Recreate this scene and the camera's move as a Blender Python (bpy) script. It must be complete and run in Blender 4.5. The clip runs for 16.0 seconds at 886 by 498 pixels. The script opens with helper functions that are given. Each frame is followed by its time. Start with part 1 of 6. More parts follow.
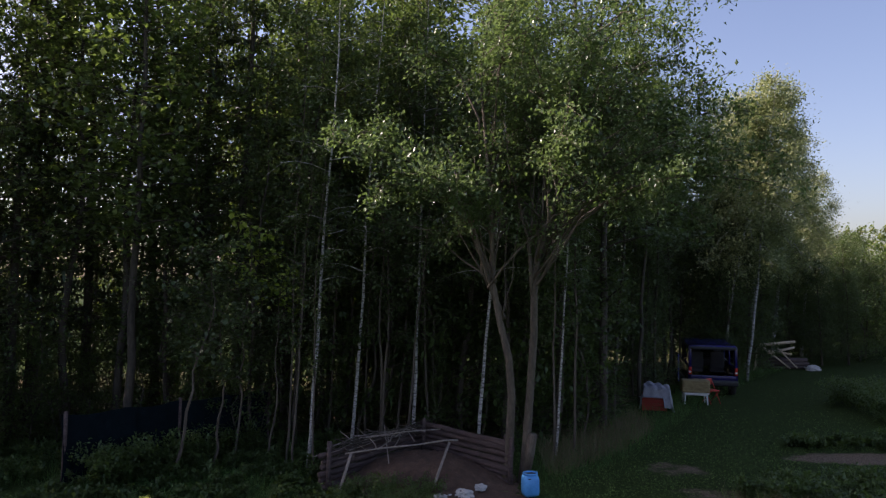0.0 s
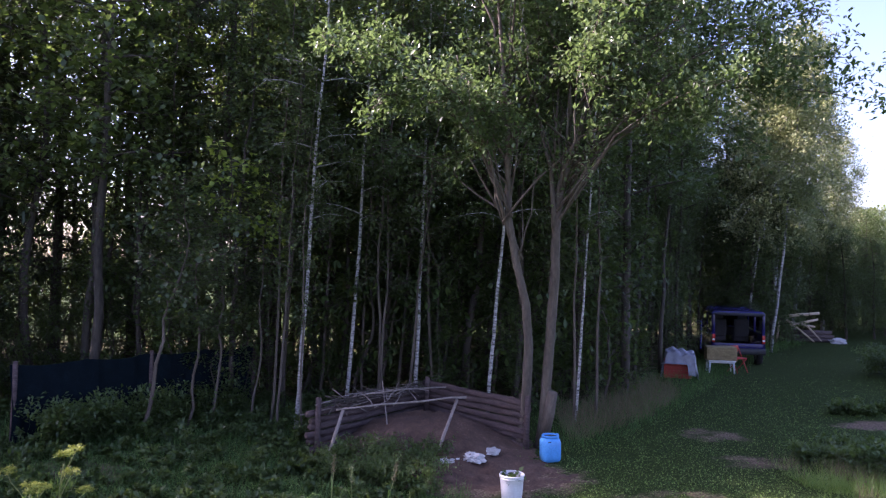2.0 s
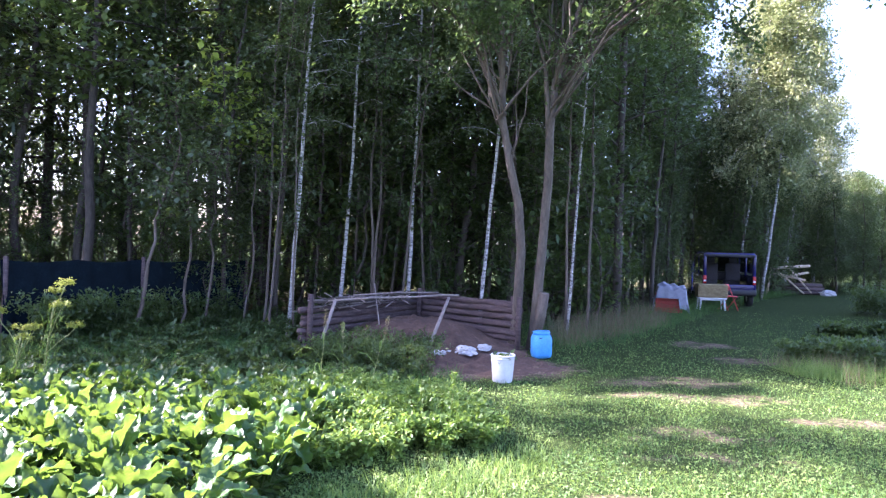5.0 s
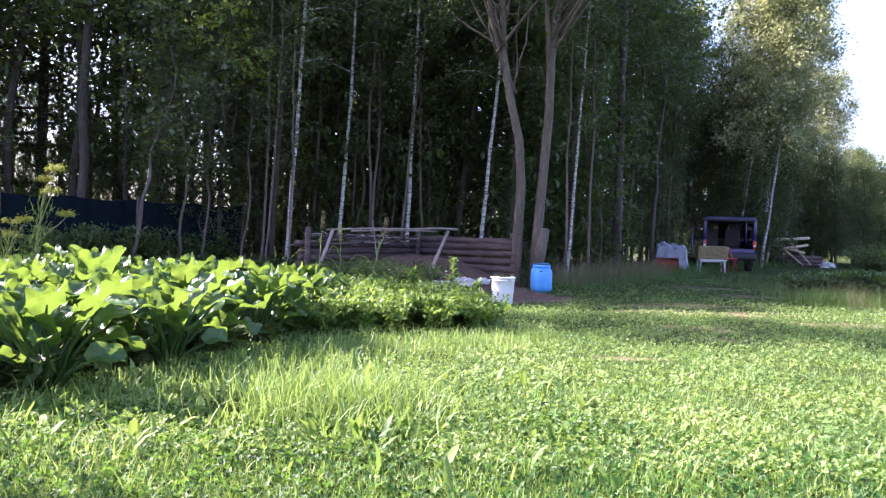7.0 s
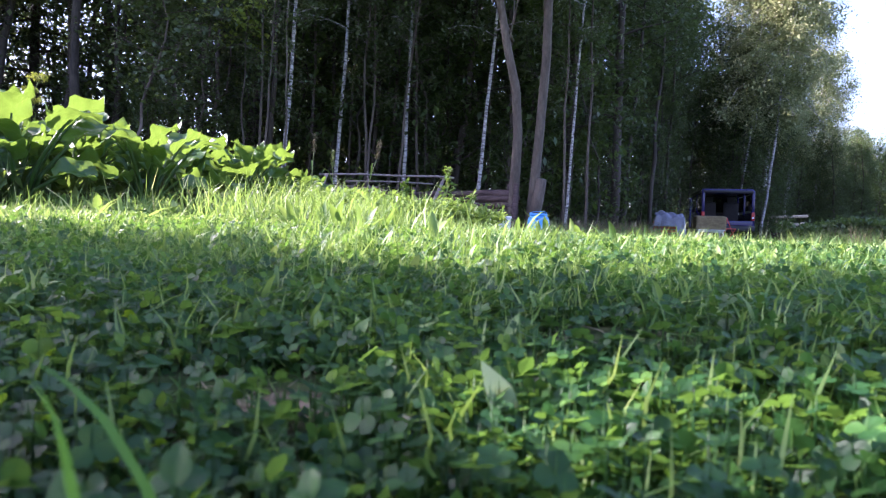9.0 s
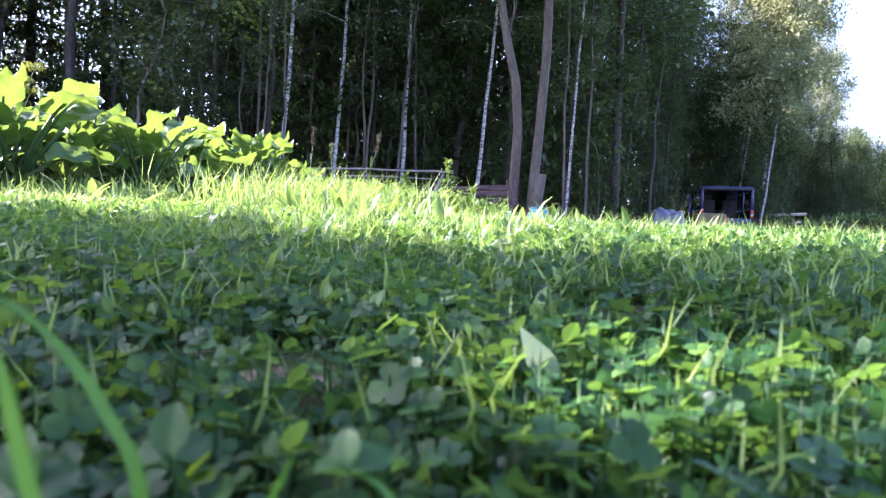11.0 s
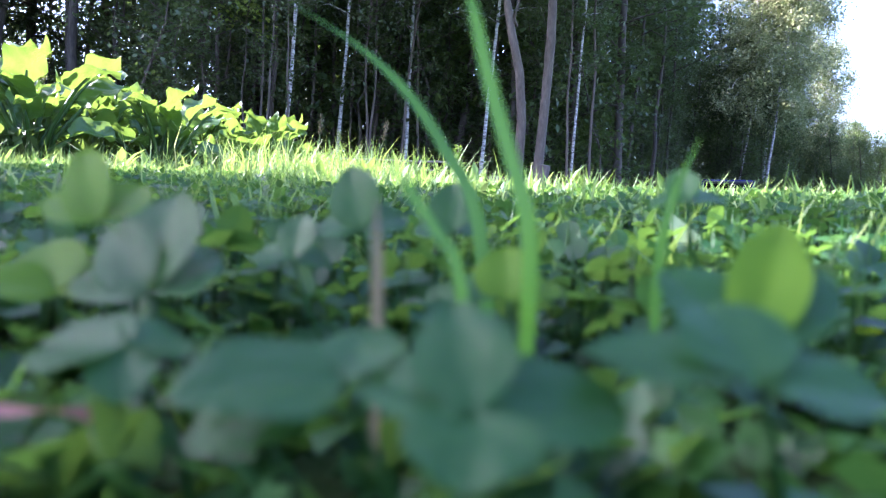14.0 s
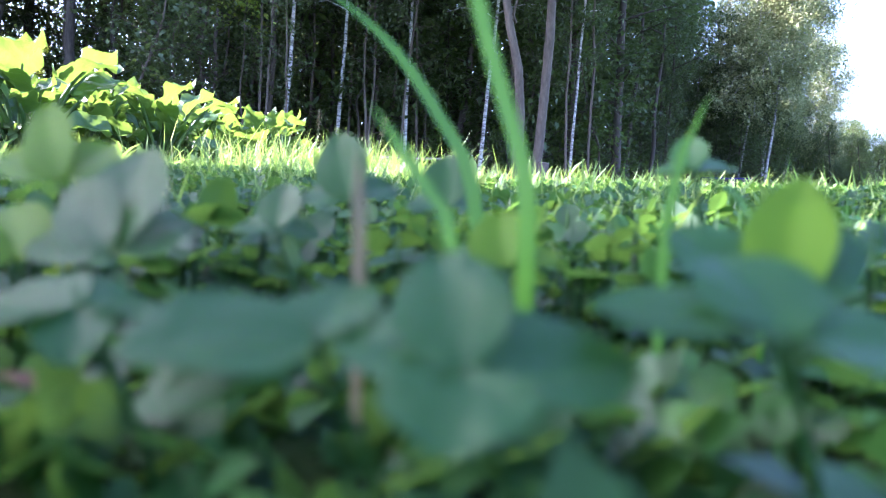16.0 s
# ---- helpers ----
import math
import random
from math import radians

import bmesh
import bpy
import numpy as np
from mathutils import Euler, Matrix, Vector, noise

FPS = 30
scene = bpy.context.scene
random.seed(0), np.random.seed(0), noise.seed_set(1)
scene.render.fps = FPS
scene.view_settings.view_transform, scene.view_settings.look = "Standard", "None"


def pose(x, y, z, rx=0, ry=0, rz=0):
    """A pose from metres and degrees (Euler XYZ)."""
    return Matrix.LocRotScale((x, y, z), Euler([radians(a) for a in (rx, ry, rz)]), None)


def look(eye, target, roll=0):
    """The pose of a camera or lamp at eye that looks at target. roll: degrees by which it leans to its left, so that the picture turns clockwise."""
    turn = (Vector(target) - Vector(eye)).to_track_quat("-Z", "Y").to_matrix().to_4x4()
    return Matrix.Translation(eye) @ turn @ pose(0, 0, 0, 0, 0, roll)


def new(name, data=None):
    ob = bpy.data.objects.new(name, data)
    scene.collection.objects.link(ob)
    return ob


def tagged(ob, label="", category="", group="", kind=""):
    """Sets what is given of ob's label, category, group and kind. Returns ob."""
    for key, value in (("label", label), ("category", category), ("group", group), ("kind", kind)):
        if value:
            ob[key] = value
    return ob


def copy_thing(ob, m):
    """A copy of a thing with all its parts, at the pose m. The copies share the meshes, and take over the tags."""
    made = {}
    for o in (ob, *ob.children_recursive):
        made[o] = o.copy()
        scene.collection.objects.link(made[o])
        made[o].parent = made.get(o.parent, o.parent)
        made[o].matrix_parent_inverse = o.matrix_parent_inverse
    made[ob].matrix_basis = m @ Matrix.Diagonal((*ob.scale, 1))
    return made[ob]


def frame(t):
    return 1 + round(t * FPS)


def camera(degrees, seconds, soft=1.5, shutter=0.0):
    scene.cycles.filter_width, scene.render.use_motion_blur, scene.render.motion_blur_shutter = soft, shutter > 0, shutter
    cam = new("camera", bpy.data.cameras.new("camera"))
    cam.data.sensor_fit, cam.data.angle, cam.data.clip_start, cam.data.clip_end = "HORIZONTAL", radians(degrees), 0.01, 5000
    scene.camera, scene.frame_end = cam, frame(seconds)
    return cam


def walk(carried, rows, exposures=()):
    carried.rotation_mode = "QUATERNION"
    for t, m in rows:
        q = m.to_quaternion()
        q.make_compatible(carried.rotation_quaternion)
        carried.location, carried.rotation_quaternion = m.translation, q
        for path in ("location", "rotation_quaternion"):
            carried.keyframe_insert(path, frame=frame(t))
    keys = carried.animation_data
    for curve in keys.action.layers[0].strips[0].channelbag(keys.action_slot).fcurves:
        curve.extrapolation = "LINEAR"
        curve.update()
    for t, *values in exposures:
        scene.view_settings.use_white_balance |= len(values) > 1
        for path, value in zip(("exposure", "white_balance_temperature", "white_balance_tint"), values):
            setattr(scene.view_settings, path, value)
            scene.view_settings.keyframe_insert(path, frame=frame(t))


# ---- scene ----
cam = camera(64.0, 16.0, soft=1.25)
cam.data.dof.use_dof = True
cam.data.dof.focus_distance, cam.data.dof.aperture_fstop = 5.0, 11.0
PATH = [
    (0.0, 0.155, -2.247, 3.954, 92.40, -0.61, 1.31),
    (0.5, 0.147, -1.728, 3.748, 92.06, -0.72, 1.32),
    (1.0, 0.106, -1.257, 3.540, 91.69, -0.84, 1.33),
    (1.5, 0.065, -0.811, 3.318, 91.43, -0.90, 1.38),
    (2.0, 0.024, -0.391, 3.098, 91.19, -1.02, 1.44),
    (2.5, -0.022, -0.133, 2.881, 90.93, -1.11, 1.42),
    (3.0, -0.028, -0.106, 2.658, 90.64, -1.27, 1.35),
    (3.5, 0.000, -0.258, 2.425, 90.41, -1.30, 1.25),
    (4.0, 0.027, -0.394, 2.210, 90.14, -1.38, 1.07),
    (6.5, 0.080, -0.265, 1.022, 89.22, -1.59, 0.81),
    (7.0, 0.069, -0.227, 0.782, 89.14, -1.67, 0.74),
    (7.5, 0.070, -0.199, 0.533, 89.04, -1.70, 0.67),
    (8.0, 0.104, -0.182, 0.270, 88.93, -1.69, 0.61),
    (8.5, 0.123, -0.129, 0.085, 88.79, -1.70, 0.59),
    (11.0, 0.098, -0.011, 0.020, 88.50, -1.94, 0.35),
    (11.5, 0.062, -0.031, 0.000, 88.43, -1.92, 0.31),
    (12.0, -0.004, -0.020, -0.030, 88.44, -1.88, 0.26),
    (12.5, -0.004, -0.020, -0.037, 88.31, -1.90, 0.26),
    (13.0, -0.003, -0.018, -0.046, 88.26, -1.91, 0.24),
    (13.5, -0.003, -0.016, -0.055, 88.22, -2.00, 0.20),
    (14.0, -0.002, -0.012, -0.062, 88.16, -1.96, 0.14),
    (14.5, -0.002, -0.008, -0.066, 88.10, -1.95, 0.12),
    (15.0, -0.001, -0.005, -0.068, 88.08, -2.01, 0.05),
    (15.5, 0.000, -0.002, -0.069, 88.00, -2.03, 0.05),
    (16.0, 0.000, 0.000, -0.070, 87.97, -2.06, 0.03),
]
EXPOSURES = [(0.0, 1.0, 6450, 29), (1.0, 1.55, 6550, 38), (2.0, 2.2, 5850, 46), (3.0, 2.93, 5500, 47), (4.0, 3.45, 5400, 43), (6.5, 2.8, 5900, 39), (7.5, 2.72, 5900, 41), (8.5, 2.6, 5700, 42), (11.0, 3.15, 5550, 43), (12.5, 3.2, 5400, 39), (14.0, 3.35, 5300, 38), (16.0, 3.6, 5300, 37)]
walk(cam, [(t, pose(x, y, z, rx, ry, rz)) for t, x, y, z, rx, ry, rz in PATH], EXPOSURES)

# ---- light: low evening sun from the side, clear sky ----
SUN_EL, SUN_AZ = radians(35), radians(-77)          # azimuth from +y, minus is towards -x
world = bpy.data.worlds.new("evening_sky")
scene.world = world
world.use_nodes = True
wn = world.node_tree.nodes
sky = wn.new("ShaderNodeTexSky")
sky.sky_type, sky.sun_disc, sky.sun_elevation, sky.sun_rotation = "NISHITA", False, SUN_EL, SUN_AZ
sky.air_density, sky.dust_density = 1.0, 2.3
world.node_tree.links.new(sky.outputs[0], wn["Background"].inputs[0])
wn["Background"].inputs[1].default_value = 0.095
sun = new("sun", bpy.data.lights.new("sun", "SUN"))
sun.data.energy, sun.data.angle, sun.data.color = 5.0, radians(0.55), (1.0, 0.91, 0.76)
toward = Vector((math.sin(SUN_AZ) * math.cos(SUN_EL), math.cos(SUN_AZ) * math.cos(SUN_EL), math.sin(SUN_EL)))
sun.matrix_world = look(toward * 50, (0, 0, 0))


# ---- materials ----
def shader(name):
    m = bpy.data.materials.new(name)
    m.use_nodes = True
    return m, m.node_tree.nodes, m.node_tree.links, m.node_tree.nodes["Principled BSDF"]


def ramp(n, stops):
    r = n.new("ShaderNodeValToRGB")
    while len(r.color_ramp.elements) < len(stops):
        r.color_ramp.elements.new(0.5)
    for e, (p, c) in zip(r.color_ramp.elements, stops):
        e.position, e.color = p, (*c, 1)
    return r


def plain(name, stops, rough=0.7, scale=8.0, bump=0.2, metal=0.0, stretch=(1, 1, 1), fine=6.0):
    """A surface with two scales of noise in its colour, and relief."""
    m, n, l, b = shader(name)
    co = n.new("ShaderNodeTexCoord")
    mp = n.new("ShaderNodeMapping")
    mp.inputs["Scale"].default_value = stretch
    l.new(co.outputs["Object"], mp.inputs["Vector"])
    a = n.new("ShaderNodeTexNoise")
    a.inputs["Scale"].default_value, a.inputs["Detail"].default_value = scale, 5
    f = n.new("ShaderNodeTexNoise")
    f.inputs["Scale"].default_value, f.inputs["Detail"].default_value = scale * fine, 4
    for t in (a, f):
        l.new(mp.outputs[0], t.inputs["Vector"])
    mix = n.new("ShaderNodeMath")
    mix.operation = "MULTIPLY_ADD"
    mix.inputs[1].default_value = 0.45
    l.new(f.outputs["Fac"], mix.inputs[0])
    half = n.new("ShaderNodeMath")
    half.operation = "MULTIPLY"
    half.inputs[1].default_value = 0.55
    l.new(a.outputs["Fac"], half.inputs[0])
    l.new(half.outputs[0], mix.inputs[2])
    r = ramp(n, stops)
    l.new(mix.outputs[0], r.inputs[0])
    l.new(r.outputs[0], b.inputs["Base Color"])
    b.inputs["Roughness"].default_value, b.inputs["Metallic"].default_value = rough, metal
    if bump:
        u = n.new("ShaderNodeBump")
        u.inputs["Strength"].default_value, u.inputs["Distance"].default_value = bump, 0.02
        l.new(mix.outputs[0], u.inputs["Height"])
        l.new(u.outputs[0], b.inputs["Normal"])
    return m


def foliage(name, stops, through_light=0.4, rough=0.45, yellow=(0.35, 0.5, 0.05), scale=0.7, crinkle=0.0):
    """Leaves: colour varied leaf by leaf and in drifts, shining, with light coming through."""
    m, n, l, b = shader(name)
    g = n.new("ShaderNodeNewGeometry")
    r = ramp(n, stops)
    co = n.new("ShaderNodeTexCoord")
    a = n.new("ShaderNodeTexNoise")
    a.inputs["Scale"].default_value = scale
    l.new(co.outputs["Object"], a.inputs["Vector"])
    mx = n.new("ShaderNodeMath")
    mx.operation = "MULTIPLY_ADD"
    mx.inputs[1].default_value = 0.6
    l.new(g.outputs["Random Per Island"], mx.inputs[0])
    hf = n.new("ShaderNodeMath")
    hf.operation = "MULTIPLY_ADD"
    hf.inputs[1].default_value, hf.inputs[2].default_value = 1.2, -0.4
    l.new(a.outputs["Fac"], hf.inputs[0])
    l.new(hf.outputs[0], mx.inputs[2])
    l.new(mx.outputs[0], r.inputs[0])
    l.new(r.outputs[0], b.inputs["Base Color"])
    b.inputs["Roughness"].default_value = rough
    if crinkle:
        w = n.new("ShaderNodeTexNoise")
        w.inputs["Scale"].default_value, w.inputs["Detail"].default_value = crinkle, 3
        l.new(co.outputs["Object"], w.inputs["Vector"])
        u = n.new("ShaderNodeBump")
        u.inputs["Strength"].default_value, u.inputs["Distance"].default_value = 0.55, 0.5 / crinkle
        l.new(w.outputs["Fac"], u.inputs["Height"])
        l.new(u.outputs[0], b.inputs["Normal"])
    t = n.new("ShaderNodeBsdfTranslucent")
    tint = n.new("ShaderNodeMix")
    tint.data_type = "RGBA"
    tint.inputs["Factor"].default_value = 0.4
    l.new(r.outputs[0], tint.inputs["A"])
    tint.inputs["B"].default_value = (*yellow, 1)
    l.new(tint.outputs["Result"], t.inputs["Color"])
    s = n.new("ShaderNodeMixShader")
    s.inputs[0].default_value = through_light
    l.new(b.outputs[0], s.inputs[1])
    l.new(t.outputs[0], s.inputs[2])
    l.new(s.outputs[0], n["Material Output"].inputs["Surface"])
    return m


def birch_material():
    m, n, l, b = shader("birch_bark")
    co = n.new("ShaderNodeTexCoord")
    mp = n.new("ShaderNodeMapping")
    mp.inputs["Scale"].default_value = (8, 8, 26)
    l.new(co.outputs["Object"], mp.inputs["Vector"])
    a = n.new("ShaderNodeTexNoise")
    a.inputs["Scale"].default_value, a.inputs["Detail"].default_value = 1.0, 6
    l.new(mp.outputs[0], a.inputs["Vector"])
    r = ramp(n, [(0.34, (0.04, 0.036, 0.033)), (0.42, (0.22, 0.205, 0.19)), (0.62, (0.5, 0.48, 0.45))])
    l.new(a.outputs["Fac"], r.inputs[0])
    l.new(r.outputs[0], b.inputs["Base Color"])
    b.inputs["Roughness"].default_value = 0.6
    u = n.new("ShaderNodeBump")
    u.inputs["Strength"].default_value, u.inputs["Distance"].default_value = 0.3, 0.01
    l.new(a.outputs["Fac"], u.inputs["Height"])
    l.new(u.outputs[0], b.inputs["Normal"])
    return m


BIRCH = birch_material()
BARK_GREY = plain("grey_bark", [(0.3, (0.052, 0.04, 0.0304)), (0.55, (0.12, 0.096, 0.0736)), (0.75, (0.2, 0.168, 0.132))], 0.9, 6, 0.8, stretch=(1, 1, 0.25))
BARK_DARK = plain("dark_bark", [(0.3, (0.03, 0.025, 0.02)), (0.55, (0.08, 0.065, 0.05)), (0.75, (0.13, 0.11, 0.085))], 0.95, 6, 0.8, stretch=(1, 1, 0.25))
LEAF_WILLOW = foliage("willow_leaf", [(0.1, (0.0396, 0.0686, 0.0264)), (0.5, (0.0836, 0.128, 0.0484)), (0.9, (0.185, 0.238, 0.114))], 0.33, 0.3, yellow=(0.26, 0.42, 0.08))
LEAF_BIRCH = foliage("birch_leaf", [(0.1, (0.06, 0.1, 0.025)), (0.5, (0.12, 0.16, 0.045)), (0.9, (0.22, 0.22, 0.09))], 0.35, 0.4)
# sunlit cream of the hanging birch crowns is put into this leaf colour
LEAF_HANG_SUNLIT = foliage("sunlit_birch_leaf", [(0.1, (0.125, 0.169, 0.0625)), (0.5, (0.25, 0.288, 0.125)), (0.9, (0.463, 0.463, 0.237))], 0.38, 0.55, yellow=(0.42, 0.5, 0.19))
LEAF_DARK = foliage("alder_leaf", [(0.1, (0.0272, 0.0448, 0.0184)), (0.5, (0.056, 0.0832, 0.0336)), (0.9, (0.108, 0.1424, 0.064))], 0.33, 0.5, yellow=(0.3, 0.46, 0.06))
# sunlit brightness in the colour: about a third brighter than LEAF_DARK
LEAF_TALL = foliage("lit_wood_leaf", [(0.1, (0.036, 0.0612, 0.0216)), (0.5, (0.0756, 0.1116, 0.036)), (0.9, (0.144, 0.1872, 0.072))], 0.4, 0.34, yellow=(0.34, 0.5, 0.06))
LEAF_BUSH = foliage("undergrowth_leaf", [(0.1, (0.02625, 0.0525, 0.015)), (0.5, (0.04875, 0.09, 0.02625)), (0.9, (0.09, 0.135, 0.045))], 0.35, 0.45)
NEEDLES = foliage("spruce_needle", [(0.1, (0.015, 0.03, 0.012)), (0.5, (0.03, 0.05, 0.018)), (0.9, (0.05, 0.075, 0.025))], 0.1, 0.5)
GRASS = foliage("grass_blade", [(0.05, (0.05, 0.115, 0.024)), (0.5, (0.13, 0.24, 0.055)), (0.85, (0.27, 0.36, 0.1)), (0.98, (0.46, 0.42, 0.22))], 0.4, 0.55, scale=1.2)
# shade put into the grass colour, by wood and bed; also darker lawn tufts
SHADE_GRASS = foliage("shaded_grass_blade", [(0.1, (0.03, 0.085, 0.02)), (0.5, (0.065, 0.15, 0.035)), (0.9, (0.13, 0.23, 0.06))], 0.35, 0.6, yellow=(0.2, 0.42, 0.05), scale=1.2)
BLADE_GREEN = foliage("fresh_grass_blade", [(0.1, (0.045, 0.15, 0.015)), (0.5, (0.07, 0.2, 0.02)), (0.9, (0.1, 0.25, 0.03))], 0.45, 0.45, yellow=(0.2, 0.5, 0.03))
# far darker than CLOVER_LAWN: shade at the landing place put into the colour
CLOVER = foliage("shaded_clover_leaf", [(0.1, (0.007, 0.037, 0.008)), (0.5, (0.017, 0.07, 0.015)), (0.72, (0.042, 0.12, 0.021)), (0.9, (0.12, 0.24, 0.036))], 0.42, 0.45, yellow=(0.24, 0.44, 0.04), scale=2.0, crinkle=300.0)
CLOVER_LAWN = foliage("lawn_clover_leaf", [(0.1, (0.045, 0.115, 0.025)), (0.5, (0.12, 0.22, 0.05)), (0.9, (0.27, 0.35, 0.1))], 0.36, 0.62, scale=1.4)
BEET = foliage("beet_leaf", [(0.1, (0.024, 0.072, 0.016)), (0.5, (0.048, 0.118, 0.028)), (0.9, (0.1, 0.19, 0.05))], 0.38, 0.42, yellow=(0.3, 0.44, 0.03), crinkle=38.0)
STALK = foliage("stalk", [(0.1, (0.12, 0.17, 0.05)), (0.5, (0.2, 0.24, 0.08)), (0.9, (0.34, 0.33, 0.15))], 0.2, 0.5)

CLOVER.node_tree.nodes["Principled BSDF"].inputs["Specular IOR Level"].default_value = 0.3


# ---- mesh helpers ----
def raw_mesh(name, verts, faces, mat, smooth=False):
    """A mesh from arrays; all faces have the same number of corners."""
    verts, faces = np.asarray(verts, np.float32), np.asarray(faces, np.int32)
    me = bpy.data.meshes.new(name)
    k = faces.shape[1]
    me.vertices.add(len(verts))
    me.vertices.foreach_set("co", verts.ravel())
    me.loops.add(faces.size)
    me.loops.foreach_set("vertex_index", faces.ravel())
    me.polygons.add(len(faces))
    me.polygons.foreach_set("loop_start", np.arange(len(faces), dtype=np.int32) * k)
    me.polygons.foreach_set("loop_total", np.full(len(faces), k, np.int32))
    if smooth:
        me.polygons.foreach_set("use_smooth", np.ones(len(faces), bool))
    me.update(calc_edges=True)
    me.materials.append(mat)
    return me


def stamp(tv, tf, mats, pos):
    """Copies of a template (verts, faces) turned by mats (n,3,3) and moved to pos (n,3)."""
    v = np.einsum("nij,kj->nki", mats, tv) + pos[:, None, :]
    f = tf[None] + (np.arange(len(pos)) * len(tv))[:, None, None]
    return v.reshape(-1, 3), f.reshape(-1, tf.shape[1])


def turned(rng, n, tilt, size_lo, size_hi, up=0.0, yaw=None):
    """n random turns: yaw all round, pitch about up (degrees) with spread tilt, a little roll; scaled."""
    y = rng.uniform(0, 2 * math.pi, n) if yaw is None else yaw
    p = np.radians(rng.normal(up, tilt, n))
    r = np.radians(rng.normal(0, tilt * 0.6, n))
    c, s = np.cos, np.sin
    z0, o = np.zeros(n), np.ones(n)
    Z = np.stack([c(y), -s(y), z0, s(y), c(y), z0, z0, z0, o], 1).reshape(-1, 3, 3)
    X = np.stack([o, z0, z0, z0, c(p), -s(p), z0, s(p), c(p)], 1).reshape(-1, 3, 3)
    Y = np.stack([c(r), z0, s(r), z0, o, z0, -s(r), z0, c(r)], 1).reshape(-1, 3, 3)
    return (Z @ X @ Y) * rng.uniform(size_lo, size_hi, n)[:, None, None]


def merge(parts):
    vs, fs, k = [], [], 0
    for v, f in parts:
        vs.append(v)
        fs.append(f + k)
        k += len(v)
    return np.concatenate(vs), np.concatenate(fs)


def tube(path, radii, sides=6):
    """A tapered tube along a path, in triangles."""
    path = np.asarray(path, float)
    d = np.gradient(path, axis=0)
    d /= np.linalg.norm(d, axis=1)[:, None] + 1e-9
    ref = np.where(np.abs(d[:, 2:3]) > 0.9, np.array([[1.0, 0, 0]]), np.array([[0, 0, 1.0]]))
    a = np.cross(d, ref)
    a /= np.linalg.norm(a, axis=1)[:, None] + 1e-9
    b = np.cross(d, a)
    th = np.arange(sides) * 2 * math.pi / sides
    ring = a[:, None] * np.cos(th)[None, :, None] + b[:, None] * np.sin(th)[None, :, None]
    v = (path[:, None] + ring * np.asarray(radii)[:, None, None]).reshape(-1, 3)
    f = []
    for i in range(len(path) - 1):
        for j in range(sides):
            p, q = i * sides + j, i * sides + (j + 1) % sides
            f += [(p, q, q + sides), (p, q + sides, p + sides)]
    e = len(v)
    v = np.vstack([v, path[-1:], path[:1]])
    for j in range(sides):
        f.append((e - sides + j, e - sides + (j + 1) % sides, e))
        f.append(((j + 1) % sides, j, e + 1))
    return v, np.array(f)


def part(name, bm, mat, parent, label="", smooth=False):
    """Links a bmesh, or a mesh, as one object under a thing or a part."""
    if isinstance(bm, bmesh.types.BMesh):
        me = bpy.data.meshes.new(name)
        bmesh.ops.recalc_face_normals(bm, faces=bm.faces)
        bm.to_mesh(me)
        bm.free()
        me.materials.append(mat)
        if smooth:
            for p in me.polygons:
                p.use_smooth = True
    else:
        me = bm
    ob = new(name, me)
    ob.parent = parent
    return tagged(ob, label)


# a leaf folded along its midrib: 2 triangles
LEAF = (np.array([(0, 0, 0), (0.24, 0.5, 0.07), (0, 1, -0.05), (-0.24, 0.5, 0.07)]), np.array([(0, 1, 2), (0, 2, 3)]))
ROUND_LEAF = (np.array([(0, 0, 0), (0.4, 0.45, 0.07), (0, 1, -0.08), (-0.4, 0.45, 0.07)]), np.array([(0, 1, 2), (0, 2, 3)]))
OVAL_LEAF = (np.array([(0, 0, 0), (0.27, 0.45, 0.08), (0, 1, -0.05), (-0.27, 0.45, 0.08)]), np.array([(0, 1, 2), (0, 2, 3)]))
LONG_LEAF = (np.array([(-0.03, 0, 0), (0.03, 0, 0), (-0.12, 0.45, 0.05), (0, 0.45, 0.0), (0.12, 0.45, 0.05), (-0.09, 0.78, -0.02), (0, 0.78, -0.05), (0.09, 0.78, -0.02), (0, 1, -0.16)]), np.array([(0, 1, 3), (0, 3, 2), (1, 4, 3), (2, 3, 6), (2, 6, 5), (3, 4, 7), (3, 7, 6), (5, 6, 8), (6, 7, 8)]))
NEEDLE_TUFT = (np.array([(0, 0, 0), (0.14, 0.4, 0.0), (0.02, 1, -0.1), (-0.14, 0.5, 0.0)]), np.array([(0, 1, 2), (0, 2, 3)]))
BLADE = (np.array([(-0.03, 0, 0), (0.03, 0, 0), (0.022, 0.16, 0.62), (-0.022, 0.16, 0.62), (0, 0.55, 0.95)]), np.array([(0, 1, 2), (0, 2, 3), (3, 2, 4)]))


def dip(x, y):
    """The ground's height: level, with a shallow hollow where the camera lands and a low rise under the vegetable bed."""
    return -0.13 * np.exp(-(x ** 2 + y ** 2) / (2 * 0.95 ** 2)) - 0.08 * np.exp(-((x - 0.95) ** 2 + (y - 9.5) ** 2) / (2 * 1.3 ** 2)) + 0.02 * np.sin(x * 0.9 + 1.3) * np.sin(y * 0.7) + 0.115 * np.exp(-((x + 3.2) / 2.9) ** 4 - ((y - 4.8) / 2.7) ** 4)


# ---- ground ----
def axis_steps(lo, hi, fine_lo, fine_hi, step):
    mid = list(np.arange(fine_lo, fine_hi, step))
    out, s = [], step
    a = fine_lo
    while a > lo:
        s *= 1.25
        a -= s
        out.append(a)
    out2, s = [], step
    a = mid[-1]
    while a < hi:
        s *= 1.25
        a += s
        out2.append(a)
    return np.array(out[::-1] + mid + out2)


